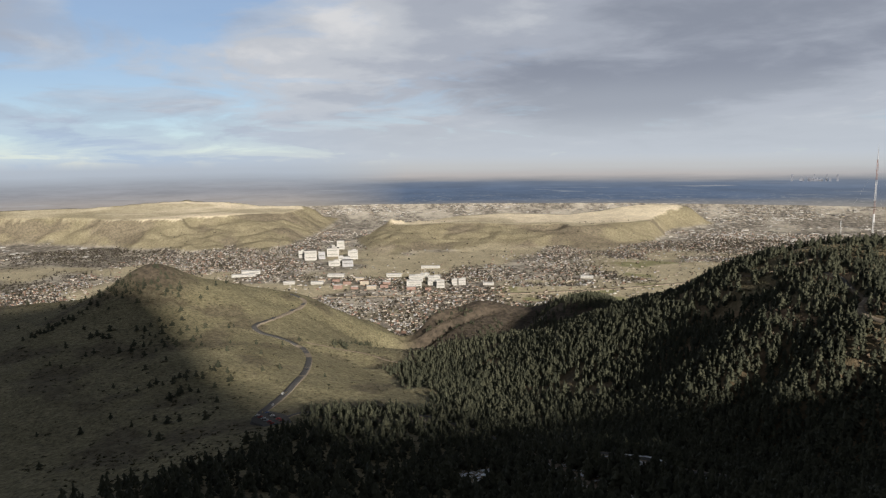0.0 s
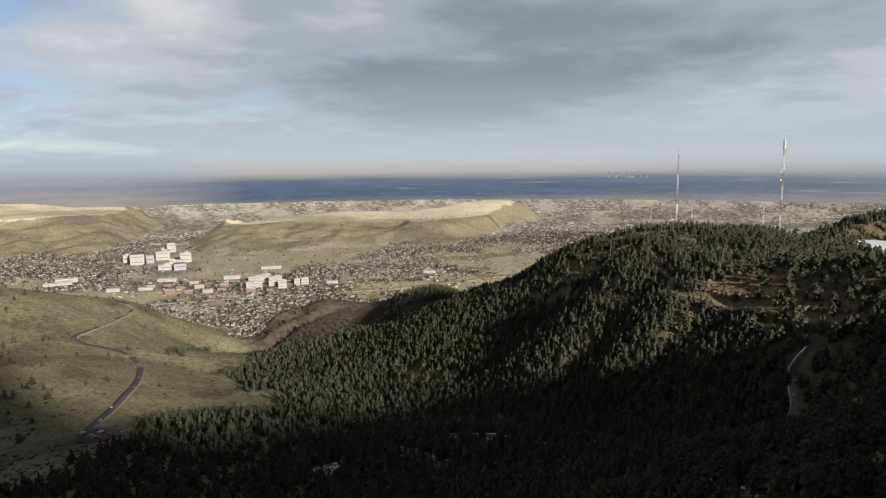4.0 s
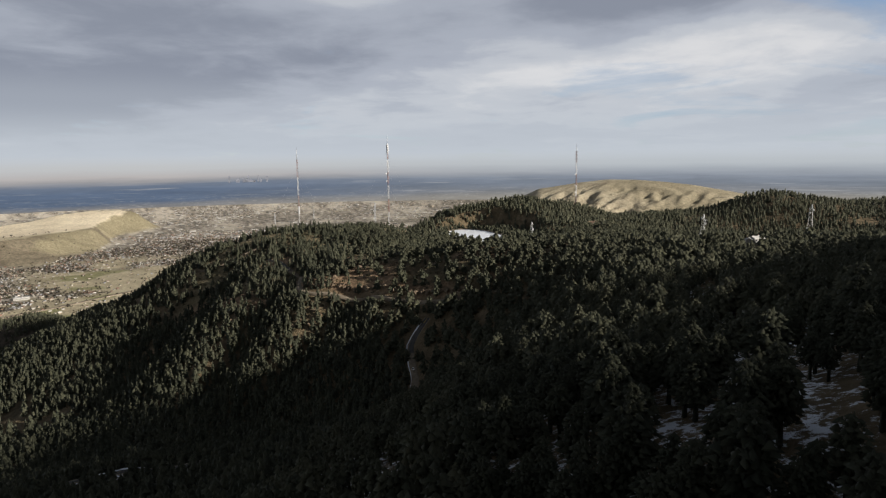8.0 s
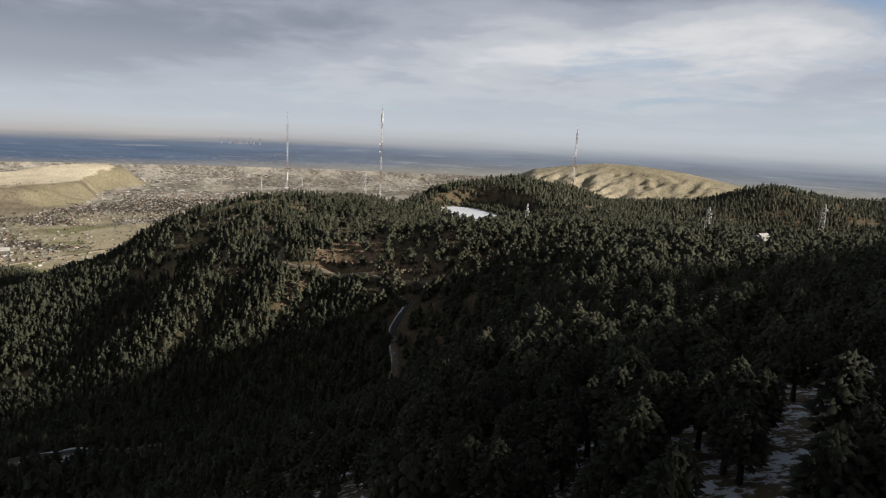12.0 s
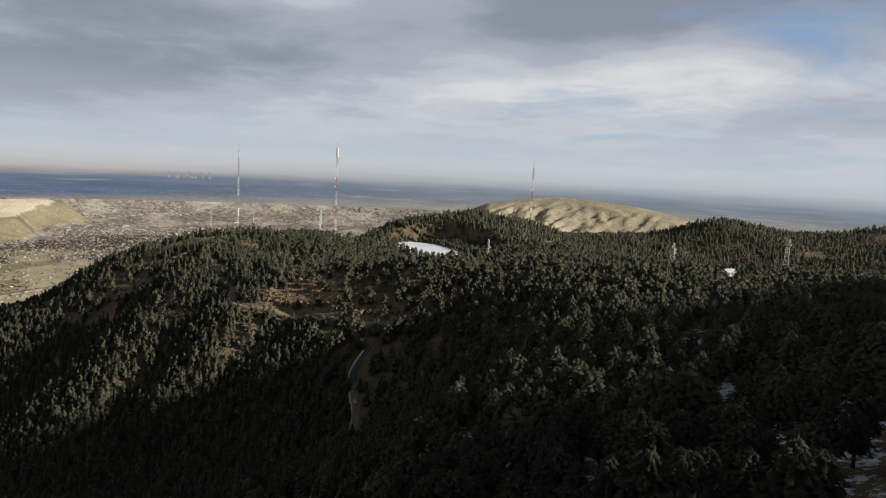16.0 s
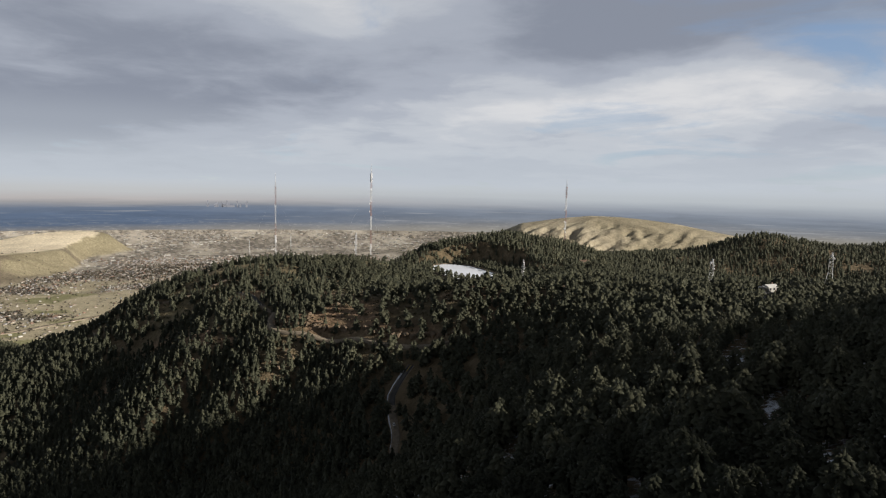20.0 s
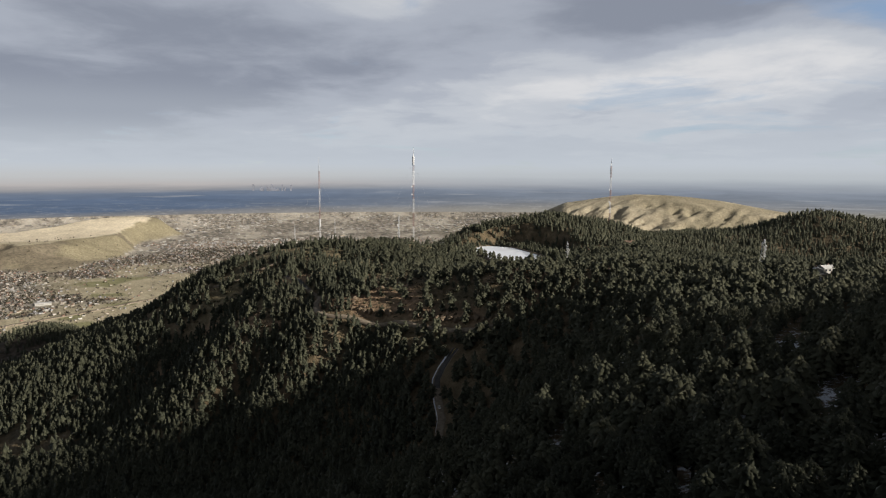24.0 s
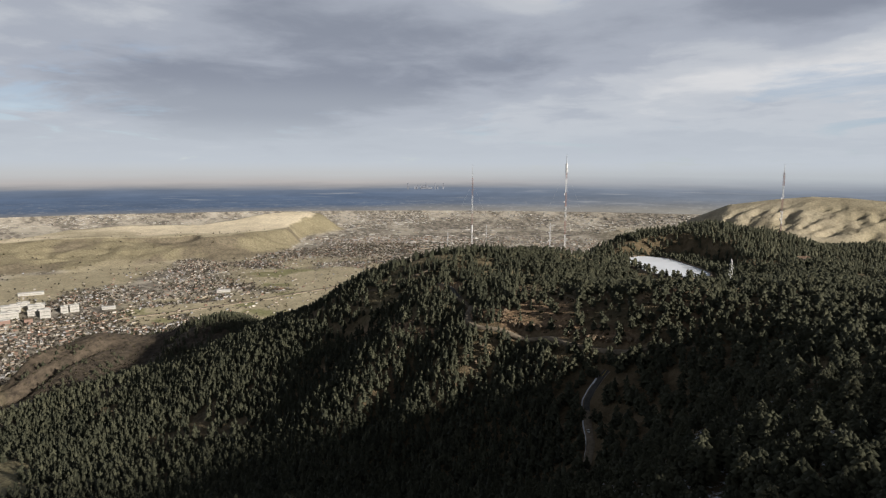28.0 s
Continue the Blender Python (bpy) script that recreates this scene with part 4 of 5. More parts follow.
def build_mast(x, y, top, width, label, sections, antennas, guys, spike):
    base = float(height(x, y))
    ob = thing("radio_mast", Matrix.Translation((x, y, base)), label, "radio mast", "masts on the mountain")
    total = EYE + top - base
    bm = bmesh.new()
    add_box(bm, 0, 0, -3, width * 2.2, width * 2.2, 3.8)
    part("footing", bm, WALL_GREY, ob)
    shaft = total - spike
    for i in range(sections):
        bm = bmesh.new()
        lattice(bm, shaft * i / sections, shaft * (i + 1) / sections, width, width, 5, width * 0.20, width * 0.09)
        red = (sections - 1 - i) % 2 == 0 and sections > 2
        part("shaft_section", bm, STEEL_RED if red else STEEL_WHITE if sections > 2 else STEEL, ob, "red-painted lattice" if red else "white-painted lattice" if sections > 2 else "grey lattice")
    bm = bmesh.new()
    bmesh.ops.create_cone(bm, cap_ends=True, segments=10, radius1=width * 0.3, radius2=width * 0.07, depth=spike, matrix=Matrix.Translation((0, 0, shaft + spike / 2)))
    part("aerial_spike", bm, STEEL, ob)
    for h, kind in antennas:
        bm = bmesh.new()
        z = shaft * h
        if kind == "drum":
            bmesh.ops.create_cone(bm, cap_ends=True, segments=12, radius1=width * 0.8, radius2=width * 0.8, depth=width * 6.5, matrix=Matrix.Translation((0, 0, z)))
            part("aerial_drum", bm, STEEL_WHITE, ob, "white cylindrical aerial")
        elif kind == "dish":
            bmesh.ops.create_cone(bm, cap_ends=True, segments=14, radius1=width * 0.75, radius2=width * 0.25, depth=width * 0.7, matrix=Matrix.Translation((-width * 0.9, -width * 0.6, z)) @ Matrix.Rotation(radians(90), 4, "Y"))
            part("dish", bm, STEEL_WHITE, ob, "white dish aerial")
        else:
            for k in range(6):
                add_bar(bm, (-width * 0.9, 0, z + k * width), (width * 0.9, 0, z + k * width), width * 0.16)
                add_bar(bm, (0, -width * 0.9, z + k * width + 0.6), (0, width * 0.9, z + k * width + 0.6), width * 0.16)
            part("aerial_array", bm, STEEL, ob)
    for k in range(guys):
        a = 2 * math.pi * k / 3 + 1.4
        far = total * 0.42
        gx, gy = far * math.cos(a), far * math.sin(a)
        gz = float(height(x + gx, y + gy)) - base
        for h in (0.55, 0.95):
            bm = bmesh.new()
            add_bar(bm, (0, 0, shaft * h), (gx, gy, gz), 0.09, 3)
            part("guy_wire", bm, STEEL, ob)
    KEEP_CLEAR.append((np.array([x]), np.array([y]), 7.0))
    return ob


build_mast(-230, 1055, 20, 1.8, "tall slender red and white lattice radio mast on the ridge", 6, ((0.52, "drum"), (0.62, "array")), 3, 20)
build_mast(-88, 1076, 37, 2.1, "tallest red and white lattice radio mast with a white top aerial", 7, ((0.965, "drum"), (0.5, "array"), (0.62, "dish"), (0.7, "dish")), 3, 16)
build_mast(248, 1228, 23, 2.3, "grey and red lattice mast with dishes behind the pine knoll", 5, ((0.28, "dish"), (0.4, "dish"), (0.1, "array"), (0.6, "dish"), (0.86, "array")), 0, 14)
build_mast(-264, 1035, -80, 1.2, "short lattice mast on the wooded ridge", 2, (), 0, 4)
build_mast(-208, 1060, -72, 1.1, "short lattice mast beside a taller one", 2, ((0.6, "dish"),), 0, 4)
build_mast(-110, 1070, -68, 1.9, "stubby white lattice tower on the ridge", 2, ((0.8, "dish"), (0.6, "dish")), 0, 3)


def build_pylon(x, y, top, label, dishes):
    base = float(height(x, y))
    ob = thing("lattice_tower", Matrix.Translation((x, y, base)), label, "tower", "steel towers in the woods")
    h = EYE + top - base
    for name, z0, z1, w0, w1, bays in (("lower_frame", -0.5, h * 0.5, 9.0, 3.6, 4), ("upper_frame", h * 0.5, h * 0.93, 3.6, 2.4, 5)):
        bm = bmesh.new()
        lattice(bm, z0, z1, w0, w1, bays, 0.24, 0.12)
        part(name, bm, STEEL_WHITE, ob)
    for k, z in enumerate(dishes):
        bm = bmesh.new()
        bmesh.ops.create_cone(bm, cap_ends=True, segments=12, radius1=0.9, radius2=0.35, depth=0.8, matrix=Matrix.Translation((1.5 * (-1) ** k, -0.6, h * z)) @ Matrix.Rotation(radians(80), 4, "X"))
        part("dish", bm, STEEL_WHITE, ob, "white dish aerial")
    bm = bmesh.new()
    bmesh.ops.create_cone(bm, cap_ends=True, segments=10, radius1=0.62, radius2=0.62, depth=h * 0.1, matrix=Matrix.Translation((0, 0, h * 0.95)))
    part("head", bm, STEEL_WHITE, ob, "white aerial drum")
    KEEP_CLEAR.append((np.array([x]), np.array([y]), 8.0))


build_pylon(104, 770, -75, "white steel lattice tower standing in the pines", (0.72,))
build_pylon(234, 590, -53, "white steel tower with a rounded head among pines", (0.8, 0.88, 0.7))
build_pylon(298, 532, -41, "white steel tower with dishes above the wooded shelf", (0.86, 0.78))


def gable_house(sx, sy, h, roof_h, wall_mat, roof_mat, over=0.5):
    """Shared meshes of a small house: walls with gables, and a roof with thickness."""
    bm = bmesh.new()
    v = [bm.verts.new(p) for p in ((-sx / 2, -sy / 2, -1.5), (sx / 2, -sy / 2, -1.5), (sx / 2, sy / 2, -1.5), (-sx / 2, sy / 2, -1.5), (-sx / 2, -sy / 2, h), (sx / 2, -sy / 2, h), (sx / 2, sy / 2, h), (-sx / 2, sy / 2, h), (-sx / 2, 0, h + roof_h), (sx / 2, 0, h + roof_h))]
    for f in ((0, 1, 5, 4), (2, 3, 7, 6), (1, 2, 6, 9, 5), (3, 0, 4, 8, 7)):
        bm.faces.new([v[i] for i in f])
    walls = bpy.data.meshes.new("wall")
    bm.to_mesh(walls)
    bm.free()
    walls.materials.append(wall_mat)
    bm = bmesh.new()
    ox, oy = sx / 2 + over, sy / 2 + over
    drop = roof_h * over / (sy / 2)
    pts = [(-ox, -oy, h - drop), (ox, -oy, h - drop), (ox, 0, h + roof_h), (-ox, 0, h + roof_h), (ox, oy, h - drop), (-ox, oy, h - drop)]
    v = [bm.verts.new(p) for p in pts] + [bm.verts.new((p[0], p[1], p[2] + 0.3)) for p in pts]
    for f in ((0, 3, 2, 1), (3, 5, 4, 2), (6, 7, 8, 9), (9, 8, 10, 11), (0, 1, 7, 6), (4, 5, 11, 10), (1, 2, 8, 7), (2, 4, 10, 8), (3, 0, 6, 9), (5, 3, 9, 11)):
        bm.faces.new([v[i] for i in f])
    roof = bpy.data.meshes.new("roof")
    bm.to_mesh(roof)
    bm.free()
    roof.materials.append(roof_mat)
    return walls, roof


def build_hill_house(x, y, turn, sx, sy, h, label, wall_mat, roof_mat, clear_radius=14.0):
    ob = thing("house", pose(x, y, float(height(x, y)) + 0.4, 0, 0, turn), label, "house")
    walls, roof = gable_house(sx, sy, h, h * 0.4, wall_mat, roof_mat)
    part("wall", walls, None, ob)
    part("roof", roof, None, ob)
    for k in range(3):
        w = part("window", box_mesh("window", PANE, 1.6, 0.12, 1.5), None, ob)
        w.location = (-sx / 3 + k * sx / 3, -sy / 2 - 0.03, h * 0.45)
    d = part("door", box_mesh("door", ROOF_BROWN, 1.0, 0.12, 2.05), None, ob)
    d.location = (sx / 6, -sy / 2 - 0.04, 0.05)
    chimney = part("chimney", box_mesh("chimney", WALL_BRICK, 0.9, 0.9, h * 0.8), None, ob)
    chimney.location = (sx / 4, sy / 6, h * 0.9)
    # cleared round the house and on towards the hovering point, to keep it visible
    KEEP_CLEAR.append((np.array([x, x - 10 * x / math.hypot(x, y), x - 22 * x / math.hypot(x, y)]), np.array([y, y - 10 * y / math.hypot(x, y), y - 22 * y / math.hypot(x, y)]), clear_radius))


build_hill_house(268, 560, 20, 11, 7, 4.2, "white-roofed house in a clearing among the pines", WALL_PALE, ROOF_WHITE)
build_hill_house(258, 553, 70, 6, 5, 3.2, "small white outbuilding beside the house in the pines", WALL_PALE, ROOF_WHITE, 10)
tagged(new("driveway", strip("driveway", smooth_line([(262, 548), (252, 540), (243, 526), (238, 512), (240, 500)], 4), 3.2, 0.4, ASPHALT, 0, 0.4)), "grey curved driveway in front of a white house", "driveway", kind="structure")
# trees kept off the camera's side of the driveway
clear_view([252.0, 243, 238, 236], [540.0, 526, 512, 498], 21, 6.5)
for hx, hy, turn, sx, sy in ((255, 830, 10, 26, 10), (285, 815, 15, 22, 9), (215, 850, 0, 18, 9), (140, 830, 30, 16, 9), (230, 1010, 0, 14, 9), (330, 870, 12, 16, 9)):
    build_hill_house(hx, hy, turn, sx, sy, 4.5, "low pale house half hidden in the pine wood", WALL_TAN, ROOF_WHITE if sx > 20 else ROOF_BROWN, 12)
KEEP_CLEAR.append((np.array([130.0, 150, 165, 118]), np.array([640.0, 650, 665, 632]), 11.0))
KEEP_CLEAR.append((np.array([70.0, 60]), np.array([112.0, 100]), 7.0))
for _gx, _gy in GLADES:  # snowy glades among the near pines, opened towards the camera
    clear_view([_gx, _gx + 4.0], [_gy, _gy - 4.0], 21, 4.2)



# ---- rocks ----
def boulder_mesh(seed):
    bm = bmesh.new()
    bmesh.ops.create_icosphere(bm, subdivisions=2, radius=1)
    for v in bm.verts:
        n = noise.noise(v.co * 1.3 + Vector((seed * 7.1, 0, 0)))
        n2 = noise.noise(v.co * 3.1 + Vector((0, seed * 3.7, 0)))
        v.co *= 1 + 0.55 * n + 0.35 * n2
        v.co.z *= 0.8
    me = bpy.data.meshes.new("boulder")
    bm.to_mesh(me)
    bm.free()
    me.materials.append(ROCK)
    return me


def build_rocks():
    rng = np.random.default_rng(8)
    shapes = [boulder_mesh(s) for s in range(5)]
    for cx, cy, spread, count, size in ((-223, 690, 22, 26, 3.4), (-214, 646, 16, 16, 3.0), (-107, 664, 18, 16, 2.8), (-56, 640, 22, 16, 2.6), (-126, 600, 18, 18, 2.8), (-180, 660, 20, 12, 2.6), (20, 640, 30, 14, 2.4), (60, 690, 30, 10, 2.4)):
        for _ in range(count):
            x, y = cx + rng.normal(0, spread), cy + rng.normal(0, spread * 0.6)
            if not is_clear(np.array([x]), np.array([y]))[0]:
                continue
            s = size * rng.uniform(0.3, 0.85)
            m = Matrix.Translation((x, y, float(height(x, y)) + s * 0.15)) @ Euler((rng.uniform(-.4, .4), rng.uniform(-.4, .4), rng.uniform(0, 6.3))).to_matrix().to_4x4() @ Matrix.Diagonal((s * rng.uniform(.8, 1.5), s, s * rng.uniform(.7, 1.3), 1))
            ob = new("boulder", shapes[int(rng.integers(0, 5))])
            ob.matrix_basis = m
            tagged(ob, "tawny weathered boulder on the wooded rocky slope", "rock", "rocks on the mountain face")
    # rock cut above the bend road
    d = np.gradient(BEND_ROAD, axis=0)
    d /= np.linalg.norm(d, axis=1)[:, None]
    side = np.stack([-d[:, 1], d[:, 0]], 1)
    for i in range(22, len(BEND_ROAD) - 6):
        for _ in range(2):
            q = BEND_ROAD[i] + side[i] * rng.uniform(8.5, 12)
            s = rng.uniform(1.3, 2.6)
            ob = new("boulder", shapes[int(rng.integers(0, 5))])
            ob.matrix_basis = Matrix.Translation((q[0], q[1], float(height(q[0], q[1])) + s * 0.4)) @ Matrix.Rotation(rng.uniform(0, 6.3), 4, "Z") @ Matrix.Diagonal((s * 1.2, s, s * 1.5, 1))
            tagged(ob, "orange-brown blasted rock along the road cut", "rock", "rocks of the road cut")


build_rocks()

# ---- the pine woods ----
# glades and thin places on the mountain: x, y, reach
OPENINGS = ((-276, 839, 34), (-243, 807, 30), (-282, 785, 26), (-205, 847, 30), (-103, 718, 50), (-62, 654, 44), (-19, 613, 34), (10, 604, 30), (-64, 730, 44), (-211, 668, 30), (-221, 638, 24), (-122, 591, 26), (113, 643, 34), (-99, 640, 30), (40, 660, 40))



def behind_crest(x, y):
    """True where nearer land stands between a place and the hovering point."""
    bearing, ring = np.radians(np.arange(-46, 87, 1.0)), np.arange(60, 2300, 20.0)
    a, r = np.meshgrid(bearing, ring, indexing="ij")
    rise = (height(-np.sin(a) * r, np.cos(a) * r) - 5 - EYE) / r
    crest = np.maximum.accumulate(rise, axis=1)
    az, d = polar(x, y)
    i = np.clip(np.round(az + 46).astype(int), 0, len(bearing) - 1)
    j = np.clip(((d - 60) / 20).astype(int) - 2, 0, len(ring) - 1)
    own = (height(x, y) + 17 - EYE) / d
    return (own < crest[i, j]) & (d > 150) & (az > -46) & (az < 86)


def build_forest():
    rng = np.random.default_rng(5)
    x, y = jittered(-1150, 1900, -420, 2300, 5.05, rng)
    az, d = polar(x, y)
    seen = (d < 2250) & (d > 45)
    front = (az > -44) & (az < 84)
    seen &= front | ((d < 700) & (rng.random(len(x)) < 0.18))
    x, y, az, d = x[seen], y[seen], az[seen], d[seen]
    hid = behind_crest(x, y)
    keep = rng.random(len(x)) < np.where(hid, 0.07, np.interp(d, (250, 420, 520, 950, 1600), (1.0, 1.0, 1.0, 0.85, 0.5)))
    x, y, az, d = x[keep], y[keep], az[keep], d[keep]
    c = cover_of(x, y)
    gaps = fractal(x, y, 55, 3)
    shelf = ease(60, 200, x) * ease(900, 700, d)
    chance = c["wood"] * np.clip(1.12 + gaps * (0.9 * ease(300, 520, d) + 1.0 * ease(560, 760, d)) + 0.15 * shelf, 0.15, 1) * (1 - 0.35 * c["rock"])
    chance = chance * np.where((x > -60) & (d < 460), 0.44, np.where(x + 0.25 * (y - 560) > -60, np.interp(d, (460, 900), (0.50, 0.72)), 1.0))
    bare = np.maximum.reduce([ease(r, 0.3 * r, np.hypot(x - gx, (y - gy) * 0.7)) for gx, gy, r in OPENINGS])
    chance = chance * (1 - 0.6 * bare)
    keep = (rng.random(len(x)) < chance) & is_clear(x, y)
    x, y, az, d = x[keep], y[keep], az[keep], d[keep]
    size = rng.uniform(7.6, 12.8, len(x)) * (0.82 + 0.36 * rng.random(len(x)))
    size *= 1 + 0.45 * ease(460, 300, d) * ease(-40, 40, x)  # old tall pines on the near shelf
    kinds = ("ponderosa", "pine", "fir")
    tall = [pine_template(46, s, kinds[(0, 1, 0, 0)[s % 4]], 0.2, 0, 5, 0.6) for s in range(9)]
    mid = [pine_template(9, 20 + s, kinds[(2, 1, 2, 1, 1)[s % 5]], 0.06, 4, 6, 1.0) for s in range(9)]
    round_mid = [pine_template(14, 60 + s, kinds[(0, 0, 1)[s % 3]], 0.15, 3, 5, 0.75) for s in range(8)]
    low = [pine_template(3, 40 + s, kinds[s % 3], 0.08, 3, 5) for s in range(8)]
    # the few hundred that stand nearest below the viewpoint are single trees
    near = np.where((x > 5) & (x < 190) & (y > 60) & (d < 330) & (az < -1))[0]
    near = near[np.argsort(d[near])][:290]
    single = np.zeros(len(x), bool)
    single[near] = True
    rest = ~single
    shelf = x + 0.25 * (y - 560) > -60
    for name, templates, pick, wide, text in (("pine_wood", tall, (d < 430) & (x > -60), (0.95, 1.3), "dark green pine wood on the shaded near slope"),
                                              ("pine_wood", mid, ((d >= 430) & (d < 1000) & ~shelf) | ((d < 430) & (x <= -60)), (0.8, 1.15), "dense wood of dark green firs and pines on the mountain face"),
                                              ("pine_wood", round_mid, (d >= 430) & (d < 1000) & shelf, (1.0, 1.35), "round-crowned dark green pines of the wooded shelf"),
                                              ("pine_wood", low, d >= 1000, (0.95, 1.35), "far dark pine wood on the knolls round the reservoir")):
        s = rest & pick
        tagged(new(name, scatter_mesh(name, templates, x[s], y[s], size[s], rng, NEEDLES, wide=wide)), text, "trees", kind="stuff")
    crowns, stems = [], []
    for s in range(6):
        tv, tf = pine_template(230, 70 + s, "ponderosa" if s % 3 else "pine", 0.3, 4, 5, 0.45)
        crowns.append(mesh_of("crown", tv, tf, NEEDLES, True, tint=np.random.default_rng(s).normal(0.24, 0.12, len(tv) // 4 + 2).repeat(4)[:len(tv)]))
        bm = bmesh.new()
        bmesh.ops.create_cone(bm, cap_ends=True, segments=7, radius1=0.018, radius2=0.004, depth=0.97, matrix=Matrix.Translation((0, 0, 0.46)))
        me = bpy.data.meshes.new("trunk")
        bm.to_mesh(me)
        bm.free()
        me.materials.append(BARK)
        stems.append(me)
    for i in near:
        s = int(rng.integers(0, 6))
        h = float(size[i])
        m = Matrix.Translation((x[i], y[i], float(height(x[i], y[i])))) @ Matrix.Rotation(rng.uniform(0, 6.28), 4, "Z") @ Matrix.Diagonal((h * 1.3, h * 1.3, h, 1))
        ob = thing("pine_tree", m, "round-crowned dark green pine on snowy ground" if s % 3 else "pointed dark green pine on the shaded slope", "tree", "pines below the viewpoint")
        part("trunk", stems[s], None, ob)
        part("crown", crowns[s], None, ob)


build_forest()

# ---- scrub and scattered pines on the grass hills ----
def shrub_template(seed, n=5):
    g = np.random.default_rng(seed)
    v, f = [], []
    for k in range(n):
        a, r = g.uniform(0, 6.28), g.uniform(0.1, 0.5)
        c = np.array([r * math.cos(a), r * math.sin(a), g.uniform(0.15, 0.6)])
        p = c + g.normal(0, 0.33, (4, 3)) * [1, 1, 0.8]
        p[:, 2] = np.maximum(p[:, 2], 0)
        i = len(v)
        v += p.tolist()
        f += [(i, i + 1, i + 2), (i, i + 2, i + 3), (i, i + 3, i + 1), (i + 1, i + 3, i + 2)]
    return np.array(v), np.array(f)


def build_scrub():
    rng = np.random.default_rng(21)
    shrubs = [shrub_template(s) for s in range(6)]
    pines = [pine_template(8, 90 + s, "pine", 0.05, 4, 7) for s in range(5)]
    x, y = jittered(-1750, -300, 60, 1700, 9, rng)
    az, d = polar(x, y)
    c = cover_of(x, y)
    open_land = (d > 150) & (d < 2150) & (az > 30) & (az < 84) & is_clear(x, y)
    patchy = fractal(x, y, 110, 4)
    brown = c["peak"]
    gully = np.zeros(len(x))
    for gx, gy, tx, ty, deep, wide in GULLIES[4:]:
        along = np.clip(((x - gx) * (tx - gx) + (y - gy) * (ty - gy)) / ((tx - gx) ** 2 + (ty - gy) ** 2), 0, 1)
        gully = np.maximum(gully, ease(wide * 1.1, wide * 0.4, np.hypot(x - gx - along * (tx - gx), y - gy - along * (ty - gy))))
    chance = (0.05 + 0.25 * ease(0.08, 0.35, patchy) + 0.62 * brown + 0.5 * gully + 0.7 * ease(640, 560, d) * ease(34, 46, az) * ease(80, 68, az)) * (1 - 0.6 * c["wood"])
    s = open_land & (rng.random(len(x)) < chance)
    tagged(new("scrub", scatter_mesh("scrub", shrubs, x[s], y[s], rng.uniform(0.9, 3.0, int(s.sum())), rng, SHRUB, wide=(0.8, 1.5))), "grey-brown scrub and bushes on the dry slopes", "bushes", kind="stuff")
    ux, uy = jittered(-340, 190, 540, 880, 6.5, rng)
    thin = np.maximum.reduce([ease(1.4 * r, 0.3 * r, np.hypot(ux - gx, (uy - gy) * 0.7)) for gx, gy, r in OPENINGS])
    u = (rng.random(len(ux)) < 0.08 + 0.6 * thin) & is_clear(ux, uy)
    tagged(new("undergrowth", scatter_mesh("undergrowth", shrubs, ux[u], uy[u], rng.uniform(1.0, 3.2, int(u.sum())), rng, SHRUB, wide=(0.8, 1.5))), "low brown-green brush in the openings of the pine wood", "bushes", kind="stuff")
    # dark pines round the grass peak, down its spur and on the brown hill
    head = np.exp(-(((x + 1165) / 45) ** 2 + ((y - 425) / 60) ** 2)) * 0.3
    along, across = ((x + 1165) + (y - 420)) * 0.707, ((x + 1165) - (y - 420)) * 0.707
    cluster = np.exp(-((along / 62) ** 2 + (across / 20) ** 2)) * 1.3

    def along_line(ax, ay, bx, by, wide):
        k = np.clip(((x - ax) * (bx - ax) + (y - ay) * (by - ay)) / ((bx - ax) ** 2 + (by - ay) ** 2), 0, 1)
        return ease(wide, wide * 0.3, np.hypot(x - ax - k * (bx - ax), y - ay - k * (by - ay)))

    spur = along_line(-1190, 385, -1120, 235, 17) * 0.9
    flank = np.maximum.reduce([ease(r, 0.3 * r, np.hypot(x - gx, y - gy)) * c0 for gx, gy, r, c0 in ((-965, 375, 90, 0.22), (-750, 320, 75, 0.30), (-1020, 300, 80, 0.10), (-985, 480, 60, 0.10), (-650, 250, 110, 0.06))])
    copse = along_line(-880, 622, -945, 735, 15) * 0.75
    low = ease(0.1, 0.3, patchy) * brown * 0.22 * ease(900, 1050, d)
    chance = np.maximum.reduce([head, cluster, spur, flank, copse, low]) * 0.75 + 0.006
    s = open_land & (rng.random(len(x)) < chance)
    tagged(new("scattered_pines", scatter_mesh("scattered_pines", pines, x[s], y[s], rng.uniform(5.0, 10.0, int(s.sum())), rng, NEEDLES, wide=(1.1, 1.8))), "scattered dark pines on the grass peak and spurs", "trees", kind="stuff")


build_scrub()

